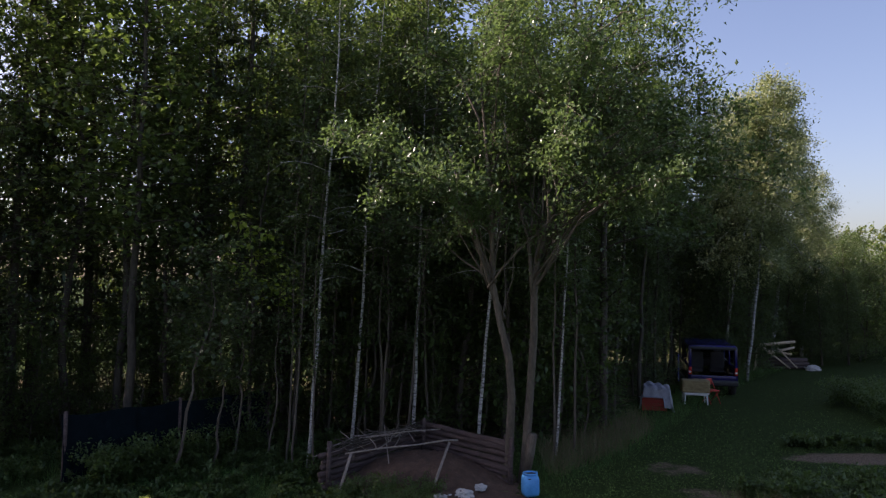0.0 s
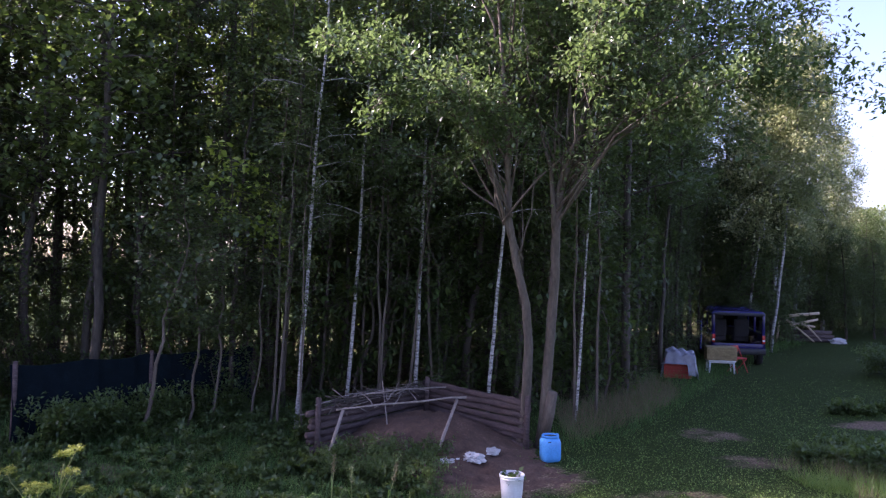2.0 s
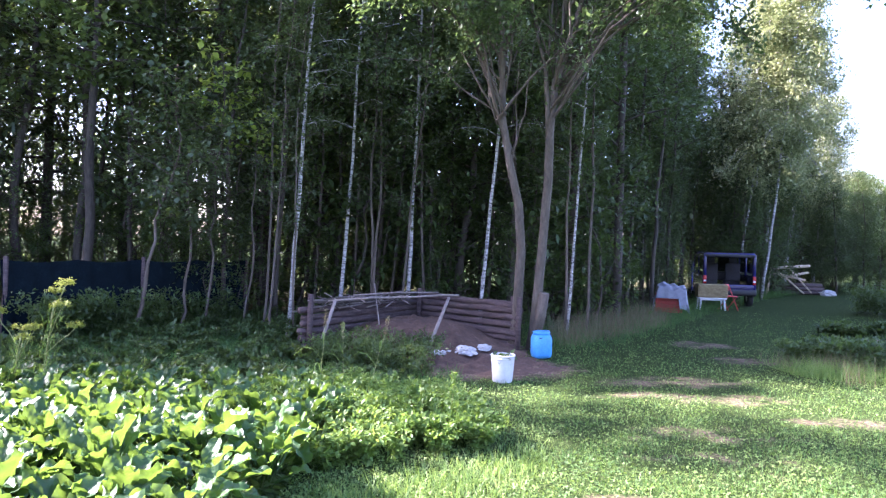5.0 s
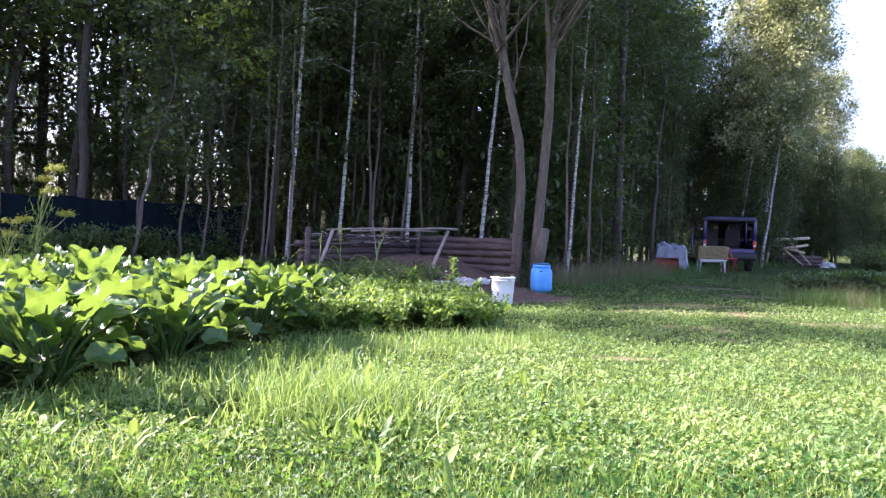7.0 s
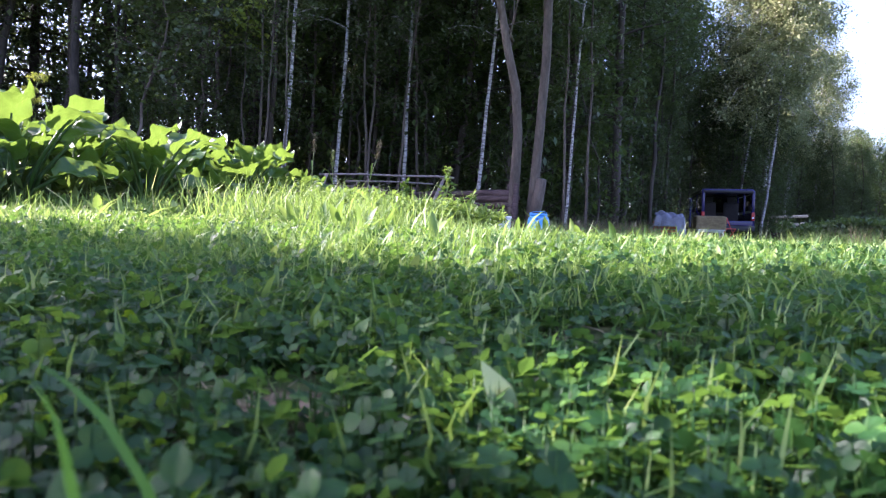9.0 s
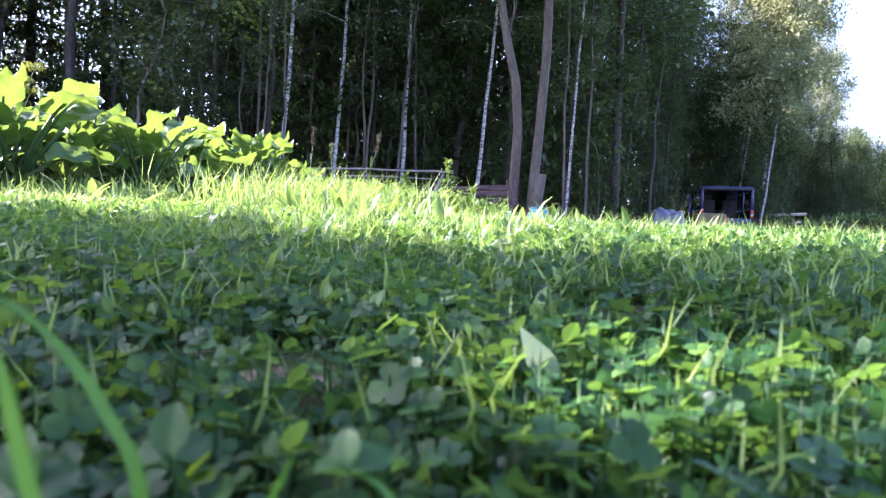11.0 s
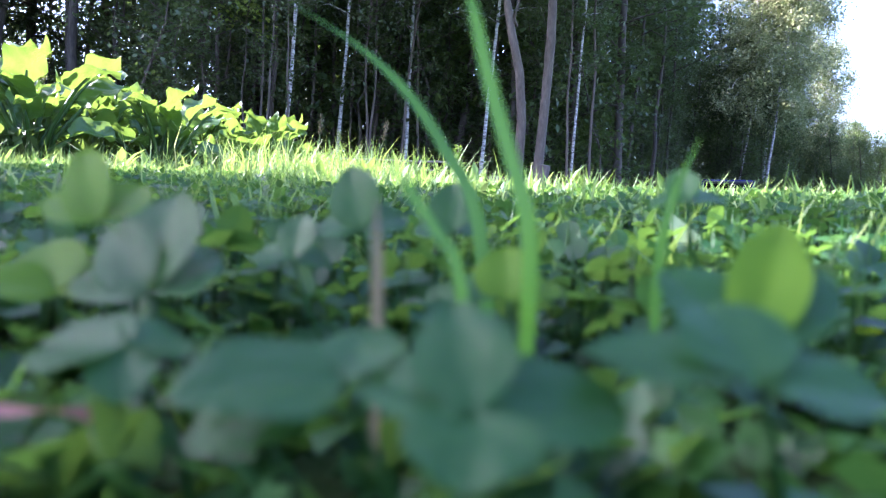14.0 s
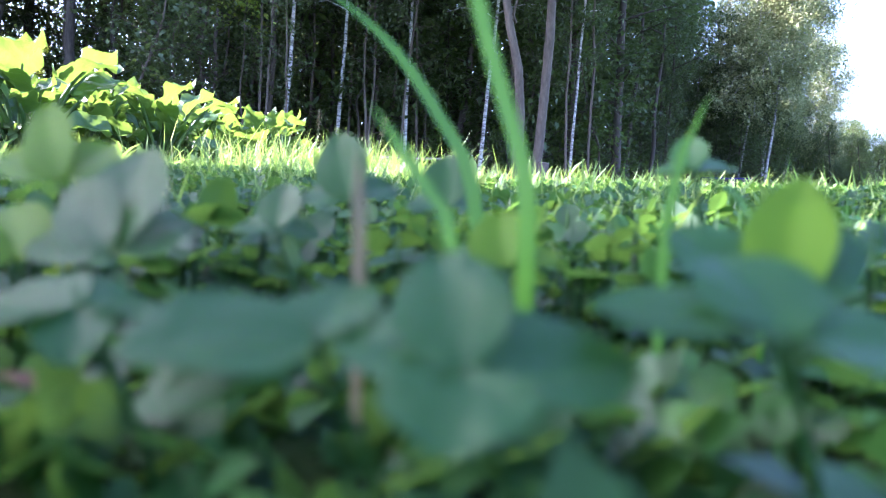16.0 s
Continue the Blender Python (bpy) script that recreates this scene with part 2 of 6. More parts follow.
def ground_material():
    m, n, l, b = shader("ground")
    co = n.new("ShaderNodeTexCoord")
    big = n.new("ShaderNodeTexNoise")
    big.inputs["Scale"].default_value, big.inputs["Detail"].default_value, big.inputs["Roughness"].default_value = 2.2, 8, 0.68
    fine = n.new("ShaderNodeTexNoise")
    fine.inputs["Scale"].default_value, fine.inputs["Detail"].default_value = 30, 6
    for t in (big, fine):
        l.new(co.outputs["Object"], t.inputs["Vector"])
    g = ramp(n, [(0.3, (0.014, 0.026, 0.007)), (0.5, (0.03, 0.052, 0.013)), (0.7, (0.075, 0.095, 0.032))])
    s = ramp(n, [(0.3, (0.06, 0.042, 0.028)), (0.52, (0.17, 0.125, 0.085)), (0.7, (0.3, 0.235, 0.165))])
    l.new(fine.outputs["Fac"], g.inputs[0])
    l.new(fine.outputs["Fac"], s.inputs[0])
    mask = n.new("ShaderNodeAttribute")
    mask.attribute_name = "bare"
    add = n.new("ShaderNodeMath")
    add.operation = "ADD"
    l.new(mask.outputs["Fac"], add.inputs[0])
    l.new(big.outputs["Fac"], add.inputs[1])
    edge = n.new("ShaderNodeMapRange")
    edge.inputs["From Min"].default_value, edge.inputs["From Max"].default_value = 0.72, 0.95
    l.new(add.outputs[0], edge.inputs["Value"])
    mix = n.new("ShaderNodeMix")
    mix.data_type = "RGBA"
    l.new(edge.outputs[0], mix.inputs["Factor"])
    l.new(g.outputs[0], mix.inputs["A"])
    l.new(s.outputs[0], mix.inputs["B"])
    l.new(mix.outputs["Result"], b.inputs["Base Color"])
    b.inputs["Roughness"].default_value, b.inputs["Specular IOR Level"].default_value = 0.95, 0.05
    u = n.new("ShaderNodeBump")
    u.inputs["Strength"].default_value, u.inputs["Distance"].default_value = 0.7, 0.03
    l.new(fine.outputs["Fac"], u.inputs["Height"])
    l.new(u.outputs[0], b.inputs["Normal"])
    return m


# bare earth: centre, half sizes, strength
BARE = [(0.2, 10.2, 1.8, 1.0, 0.6), (-0.6, 12.2, 1.8, 1.6, 0.6), (9.4, 14.1, 1.9, 0.55, 0.7), (4.9, 11.2, 1.0, 0.5, 0.36), (3.0, 9.2, 1.3, 0.6, 0.33), (3.3, 8.1, 1.1, 0.5, 0.31), (4.8, 13.0, 0.7, 0.6, 0.4), (3.7, 15.5, 0.9, 1.6, 0.28),
        (2.2, 5.4, 1.0, 0.7, 0.22), (1.35, 4.6, 0.5, 0.14, 0.36), (2.4, 6.4, 1.4, 0.5, 0.24), (4.2, 7.0, 1.0, 0.3, 0.34), (2.1, 8.4, 0.7, 0.3, 0.3),
        (-3.5, 5.0, 2.2, 1.8, 0.12), (-5.5, 9.8, 1.3, 0.7, 0.35), (0.3, 2.4, 0.12, 0.1, 0.3), (0.33, 0.78, 0.13, 0.09, 0.6), (-0.07, 0.56, 0.12, 0.07, 0.6), (-0.15, 2.35, 0.1, 0.06, 0.5)]


def bareness(x, y):
    b = np.zeros_like(x)
    for cx, cy, hx, hy, s in BARE:
        b = np.maximum(b, s * np.exp(-(((x - cx) / hx) ** 2 + ((y - cy) / hy) ** 2) ** 2))
    wood = 1 / (1 + np.exp(np.clip(-(y - edge_y(x) - 1.0) * 2, -50, 50)))
    return np.maximum(b, 0.3 * wood / (1 + np.exp(np.clip(y - edge_y(x) - 16.0, -50, 50))))


def edge_y(x):
    """Where the wood's edge runs: y for each x."""
    return np.interp(x, [-60, -16, -7, -3, 2.2, 4.0, 7.5, 11.5, 15, 22, 40, 300], [9, 11.5, 13.2, 13.6, 13.8, 16.0, 22.0, 28.0, 32.5, 40, 76, 300])


gx, gy = axis_steps(-700, 700, -9, 12, 0.16), axis_steps(-500, 900, -3, 24, 0.16)
X, Y = np.meshgrid(gx, gy)
nx = len(gx)
ij = (np.arange(len(gy) - 1)[:, None] * nx + np.arange(nx - 1)[None]).ravel()
ground_me = raw_mesh("ground", np.stack([X, Y, dip(X, Y)], -1).reshape(-1, 3), np.stack([ij, ij + 1, ij + nx + 1, ij + nx], 1), ground_material(), True)
bare = ground_me.attributes.new("bare", "FLOAT", "POINT")
bare.data.foreach_set("value", bareness(X, Y).ravel().astype(np.float32))
tagged(new("ground", ground_me), "mown clover lawn with worn bare earth patches", "ground", kind="structure")


# ---- trees ----
def bent(rng, a, b, n, wob):
    """A wobbling path from a to b."""
    t = np.linspace(0, 1, n)[:, None]
    w = np.cumsum(rng.normal(0, wob, (n, 3)), 0)
    w -= t * w[-1]
    w[:, 2] *= 0.3
    return np.asarray(a) * (1 - t) + np.asarray(b) * t + w


def along(path, u):
    k = np.clip(u * (len(path) - 1), 0, len(path) - 1.001)
    i = k.astype(int)
    return path[i] * (1 - (k - i))[:, None] + path[i + 1] * (k - i)[:, None]


def tree_meshes(seed, height, radius, bark, leaf_mat, leaf, leaf_lo, leaf_hi, leaves, crown_from, spread, rise=0.6, droop=0.0, branches=22, lean=(0, 0), cloud=0.28, wob=0.05, taper=0.15, leaf_up=-15, top=0.35, twigs=True):
    """Trunk with limbs, and a crown of single leaves in clumps along the limbs."""
    rng = np.random.default_rng(seed)
    trunk = bent(rng, (0, 0, -0.15), (lean[0], lean[1], height), 14, wob)
    wood = [tube(trunk, np.linspace(radius, radius * taper, 14), 8 if twigs else 6)]
    pts = []
    for i in range(branches):
        u = crown_from + (1 - crown_from) * (i + rng.uniform(0, 0.8)) / branches
        p = along(trunk, np.array([u]))[0]
        k = (u - crown_from) / (1 - crown_from)
        reach = spread * (1 - (1 - top) * k) * rng.uniform(0.6, 1.1) * min(1.0, 0.55 + k * 2)
        th = i * 2.4 + rng.uniform(-0.5, 0.5)
        tip = p + np.array([math.cos(th) * reach, math.sin(th) * reach, reach * rise * rng.uniform(0.6, 1.2)])
        br = bent(rng, p, tip, 7, 0.04 * reach)
        br[:, 2] -= droop * reach * np.linspace(0, 1, 7) ** 2
        r0 = max(0.008, radius * 0.32 * (1 - 0.6 * k))
        wood.append(tube(br[::2], np.linspace(r0, 0.004, 4), 4 if twigs else 3))
        n_tw = 5
        for j in range(n_tw):
            uu = rng.uniform(0.3, 1.0)
            q = along(br, np.array([uu]))[0]
            tw = rng.normal(0, 1, 3)
            tw[2] = tw[2] * 0.5 + 0.2 - droop * 1.8
            tw *= reach * 0.34 / np.linalg.norm(tw)
            twig = bent(rng, q, q + tw, 4, 0.02)
            if twigs:
                wood.append(tube(twig[::3], np.array([0.006, 0.003]), 3))
            m = max(3, int(leaves / (branches * n_tw)))
            c = along(twig, rng.uniform(0, 1.1, m).clip(0, 1))
            sc = cloud * (0.35 + 0.65 * rng.uniform())
            pts.append(c + rng.normal(0, sc, (m, 3)) * np.array([1, 1, 0.75]))
    pts = np.concatenate(pts)
    mats = turned(rng, len(pts), 32, leaf_lo, leaf_hi, leaf_up)
    wv, wf = merge(wood)
    cv, cf = stamp(*leaf, mats, pts)
    return raw_mesh("trunk", wv, wf, bark, True), raw_mesh("crown", cv, cf, leaf_mat)


def tree_thing(name, meshes, label, category, group=""):
    t = new(name)
    part("trunk", meshes[0], None, t)
    part("crown", meshes[1], None, t)
    return tagged(t, label, category, group)


def upright(x, y, rz=0, s=1.0, tilt=0.0, tz=0.0):
    return pose(x, y, float(dip(np.float64(x), np.float64(y))) + tz, 0, tilt, 0) @ pose(0, 0, 0, 0, 0, rz) @ Matrix.Diagonal((s, s, s, 1))


def put(ob, m):
    ob.matrix_basis = m
    return ob


def copied(ob, m):
    """A copy at pose m, keeping the scale in m."""
    c = copy_thing(ob, Matrix())
    c.matrix_basis = m
    return c


# the birches at the wood's edge
BIRCHES = [(-2.95, 12.6, 2.8, 10), (-2.28, 14.2, 3.3, 11), (-0.87, 14.6, 1.3, 12), (0.62, 14.2, 4.0, 12), (2.35, 13.9, 3.0, 11)]
birch_kinds = [tree_meshes(20 + i, 11.5, 0.05, BIRCH, LEAF_DARK, ROUND_LEAF, 0.06, 0.1, 4200, 0.33, 1.6, 0.5, 0.35, 24, (0.0, 0.0), 0.25, 0.022) for i in range(2)]
birch_things = [tree_thing("birch_tree", k, "slender white-barked birch at the edge of the wood", "birch tree", "birches at the wood's edge") for k in birch_kinds]
for i, (x, y, tilt, h) in enumerate(BIRCHES):
    m = upright(x, y, i * 67, 0.9 + h * 0.01, tilt) @ Matrix.Diagonal((0.6, 0.6, 1, 1) if i == 4 else (0.9, 0.9, 1, 1))
    if i < 2:
        put(birch_things[i], m)
    else:
        copied(birch_things[i % 2], m)

# the wood behind: dark alders and young trees
wood_rng = np.random.default_rng(5)
alder_kinds = [tree_meshes(40 + i, 11 + i, 0.07 + 0.012 * i, BARK_DARK, LEAF_DARK, ROUND_LEAF, 0.08, 0.14, 5000, 0.16, 1.9, 0.55, 0.1, 30, (0.2, 0.1), 0.33, 0.07, top=0.45) for i in range(4)]
alder_things = [tree_thing("alder_tree", k, "tall dark-leaved alder crowded in the shady wood", "tree", "trees of the wood") for k in alder_kinds]
spruce_kinds = [tree_meshes(60 + i, 14 + 2 * i, 0.15, BARK_DARK, NEEDLES, NEEDLE_TUFT, 0.16, 0.3, 5200, 0.2, 2.4, -0.05, 0.2, 44, (0.1, 0), 0.2, 0.03, top=0.15, leaf_up=-25) for i in range(2)]
spruce_things = [tree_thing("spruce_tree", k, "dark spruce with drooping boughs in the wood", "spruce tree", "spruces of the wood") for k in spruce_kinds]
high_kinds = [tree_meshes(46 + i, 11.5 + i, 0.075, BARK_DARK, LEAF_DARK, ROUND_LEAF, 0.08, 0.14, 3800, 0.46, 1.8, 0.5, 0.15, 26, (0.2, 0.1), 0.33, 0.06, top=0.5) for i in range(2)]
high_things = [tree_thing("alder_tree", k, "slim dark alder with a bare lower stem", "tree", "trees of the wood") for k in high_kinds]
bush_kinds = [tree_meshes(80 + i, 3.2 + 0.8 * i, 0.03, BARK_DARK, LEAF_BUSH, LEAF, 0.09, 0.16, 1250, 0.05, 1.0, 0.7, 0.0, 16, (0.2, -0.1), 0.26, 0.08, top=0.5) for i in range(3)]
bush_things = [tree_thing("sapling", k, "leafy green sapling of the undergrowth", "sapling", "undergrowth of the wood") for k in bush_kinds]
used = set()


def plant_tree(things, key, k, m):
    if (key, k) in used:
        return copied(things[k], m)
    used.add((key, k))
    return put(things[k], m)


back_kinds = [tree_meshes(50 + i, 12 + i, 0.08, BARK_DARK, LEAF_DARK, ROUND_LEAF, 0.18, 0.32, 1500, 0.06, 2.1, 0.5, 0.1, 26, (0.2, 0.1), 0.42, 0.07, top=0.5, twigs=False) for i in range(3)]
back_things = [tree_thing("alder_tree", k, "tall dark alder deep in the wood", "tree", "trees of the wood") for k in back_kinds]


tall_kinds = [tree_meshes(56 + i, 11.5 + i, 0.1, BARK_DARK, LEAF_TALL, ROUND_LEAF, 0.1, 0.17, 4800, 0.36, 2.1, 0.35, 0.2, 36, (0.2, 0.1), 0.4, 0.06, top=0.5) for i in range(2)]
tall_things = [tree_thing("tall_tree", k, "tall dark tree with a high crown and bare lower trunk", "tree", "trees of the wood") for k in tall_kinds]
pole_kinds = [tree_meshes(66 + i, 9.5 + i, 0.036, BARK_GREY, LEAF_DARK, ROUND_LEAF, 0.06, 0.11, 1500, 0.3, 1.0, 0.6, 0.1, 20, (0.25 - 0.3 * i, 0.0), 0.24, 0.05, top=0.5) for i in range(3)]
pole_things = [tree_thing("young_tree", k, "thin grey-stemmed young tree in the wood", "young tree", "young trees of the wood") for k in pole_kinds]


def scatter_spots(count, lo, hi, near, far, gap, taken):
    out, n = [], 0
    while len(out) < count and n < 9000:
        n += 1
        x = wood_rng.uniform(lo, hi)
        y = float(edge_y(x)) + wood_rng.uniform(near, far)
        if any((x - a) ** 2 + (y - b) ** 2 < gap for a, b in taken + out) or any((x - c[0]) ** 2 + (y - c[1]) ** 2 < 0.9 for c in BIRCHES):
            continue
        if abs(x - 8.9) < 1.6 and y < 27.5 or x < -6 and n % 2:
            continue
        out.append((x, y))
    return out


front = scatter_spots(74, -16, 17.5, 0.3, 5.0, 1.2, [])
for i, (x, y) in enumerate(front):
    m = upright(x, y, wood_rng.uniform(0, 360), wood_rng.uniform(0.8, 1.1) * (1.0 if x < 5 else 0.88 if x < 10 else 0.62), wood_rng.normal(2.0, 1.5))
    if x < -5 and i % 3 == 0:
        plant_tree(spruce_things, "s", (i // 3) % 2, m)
    elif x < -5 and i % 3 == 1:
        plant_tree(tall_things, "t", i % 2, m)
    elif -4 < x < 9.5 and i % 3:
        plant_tree(high_things, "h", i % 2, m)
    else:
        plant_tree(alder_things, "a", i % 4, m)
back = scatter_spots(46, -7, 4, 5.0, 18, 1.6, front) + scatter_spots(46, 4, 21, 3.5, 9, 1.4, front) + scatter_spots(16, -24, -7, 5.5, 12, 3.0, front) + scatter_spots(26, -42, -16, 0.5, 12, 3.0, front)
for i, (x, y) in enumerate(back):
    plant_tree(*((back_things, "k", i % 3) if x > -5 or i % 4 == 0 else (tall_things, "t", i % 2)), upright(x, y, wood_rng.uniform(0, 360), wood_rng.uniform(0.85, 1.1) * (1.0 if x < 4 else 0.85 if x < 9 else 0.6), wood_rng.normal(2.0, 1.5)))
for i, (x, y, sc) in enumerate([(9.4, 27.9, 0.72), (10.7, 28.9, 0.74), (8.2, 27.7, 0.76), (10.1, 31.0, 0.9), (11.4, 31.5, 0.85)]):
    plant_tree(alder_things, "a", i % 4, upright(x, y, i * 83, sc, 2))
for i in range(84):
    x = wood_rng.uniform(-17, 17)
    y = float(edge_y(x)) + abs(wood_rng.normal(0.6, 1.6)) + (1.0 if -3.2 < x < 3 else 0)
    if abs(x - 8.9) < 1.3 and y < 27 or 4.9 < x < 7.4 and y < 21.6:
        continue
    plant_tree(bush_things, "b", i % 3, upright(x, y, wood_rng.uniform(0, 360), wood_rng.uniform(0.4, 0.85), wood_rng.normal(0, 4)))
for i in range(11):
    x = wood_rng.uniform(3.2, 12.5)
    if abs(x - 8.9) > 1.5 and not 4.9 < x < 7.4:
        plant_tree(bush_things, "b", i % 3, upright(x, float(edge_y(x)) + wood_rng.uniform(0.2, 1.2), wood_rng.uniform(0, 360), wood_rng.uniform(0.9, 1.5), wood_rng.normal(0, 4)))
for i in range(16):
    x = wood_rng.uniform(-7, 3.4)
    plant_tree(bush_things, "b", i % 3, upright(x, float(edge_y(x)) + wood_rng.uniform(1.6, 4.2), wood_rng.uniform(0, 360), wood_rng.uniform(1.2, 1.9), wood_rng.normal(1, 3)))
for i, (x, y) in enumerate([(20.5, 34.5), (21.5, 33.2), (22.3, 37), (23.2, 35.5), (24.5, 38.5), (25.5, 37.2), (26.4, 41), (19.6, 37), (21.0, 39)]):
    plant_tree(bush_things, "b", i % 3, upright(x, y, i * 61, wood_rng.uniform(1.0, 1.6)))
for i in range(26):
    plant_tree(back_things, "k", i % 3, upright(-50 + 1.75 * i, 40 + wood_rng.uniform(-4, 6), i * 71, wood_rng.uniform(0.5, 0.72)))
for i in range(40):
    x = wood_rng.uniform(-16, -5)
    plant_tree(bush_things, "b", i % 3, upright(x, float(edge_y(x)) + wood_rng.uniform(0.5, 6.0), wood_rng.uniform(0, 360), wood_rng.uniform(0.45, 0.75), wood_rng.normal(0, 5)))
for i in range(18):
    x = wood_rng.uniform(-15, -6.5)
    plant_tree(bush_things, "b", i % 3, upright(x, float(edge_y(x)) + wood_rng.uniform(4, 9), wood_rng.uniform(0, 360), wood_rng.uniform(0.7, 1.0), wood_rng.normal(0, 4)))
for i in range(14):
    x = wood_rng.uniform(-26, -6)
    plant_tree(bush_things, "b", i % 3, upright(x, float(edge_y(x)) + wood_rng.uniform(3.5, 9.5), wood_rng.uniform(0, 360), wood_rng.uniform(0.8, 1.25), wood_rng.normal(0, 4)))
for i in range(30):
    x = wood_rng.uniform(12.5, 22)
    plant_tree(bush_things, "b", i % 3, upright(x, float(edge_y(x)) + wood_rng.uniform(0.6, 4.0), wood_rng.uniform(0, 360), wood_rng.uniform(0.8, 1.5), wood_rng.normal(0, 4)))
for i in range(34):
    x = wood_rng.uniform(-6, 14)
    plant_tree(bush_things, "b", i % 3, upright(x, float(edge_y(x)) + wood_rng.uniform(6, 13), wood_rng.uniform(0, 360), wood_rng.uniform(0.9, 1.4), wood_rng.normal(0, 4)))

for i in range(40):
    x = wood_rng.uniform(-6.5, 13)
    y = float(edge_y(x)) + wood_rng.uniform(-0.1, 3.0)
    if abs(x - 8.9) < 1.6 and y < 27.5 or x < 3.5 and y < 14.0:
        continue
    plant_tree(pole_things, "p", i % 3, upright(x, y, wood_rng.uniform(0, 360), wood_rng.uniform(0.8, 1.05), wood_rng.normal(1.5, 2.5)))
for i, (x, y, s) in enumerate([(-3.2, 12.3, 0.72), (-2.75, 12.2, 0.62), (-3.5, 12.9, 0.85), (-1.6, 14.1, 0.9), (2.25, 13.6, 0.8), (2.7, 14.0, 0.9)]):
    plant_tree(pole_things, "p", i % 3, upright(x, y, i * 130, s, 1))
for i, (x, y) in enumerate([(-5.6, 21.0), (-4.2, 24.0), (-7.0, 23.0), (-2.8, 26.0), (-9.5, 22.0)]):
    plant_tree(tall_things, "t", i % 2, upright(x, y, i * 88, 1.35))
for i, (x, y, s) in enumerate([(9.6, 30.6, 0.95), (8.6, 29.6, 0.9), (10.4, 32.2, 1.0)]):
    plant_tree(tall_things, "t", i % 2, upright(x, y, i * 140, s))
# unseen row of trees beside the garden, added to shade the bed's far end
for i in range(11):
    plant_tree(alder_things, "a", i % 4, upright(-11.4 - 0.95 * i, 9.95 + 1.5 * (i % 2) + wood_rng.uniform(-0.3, 0.3), i * 97, wood_rng.uniform(0.9, 1.0) - 0.24 * (i % 2)))

# a young maple at the wood's edge, leaves pale with sunlight in their colour
LEAF_MAPLE_SUNLIT = foliage("sunlit_maple_leaf", [(0.1, (0.12, 0.2, 0.03)), (0.5, (0.22, 0.32, 0.05)), (0.9, (0.36, 0.44, 0.1))], 0.4, 0.4, yellow=(0.5, 0.6, 0.05))
for i, (x, y, s) in enumerate([(-4.55, 12.7, 1.0), (-3.75, 12.9, 0.86)]):
    k = tree_meshes(180 + i, 5.2, 0.03, BARK_GREY, LEAF_MAPLE_SUNLIT, ROUND_LEAF, 0.1, 0.16, 260, 0.72, 0.8, 0.3, 0.2, 8, (0.15, 0), 0.16, 0.05, top=0.6)
    put(tree_thing("young_maple", k, "slim young maple with leaf sprays coloured as sunlit", "maple tree"), upright(x, y, 0, s, 1))

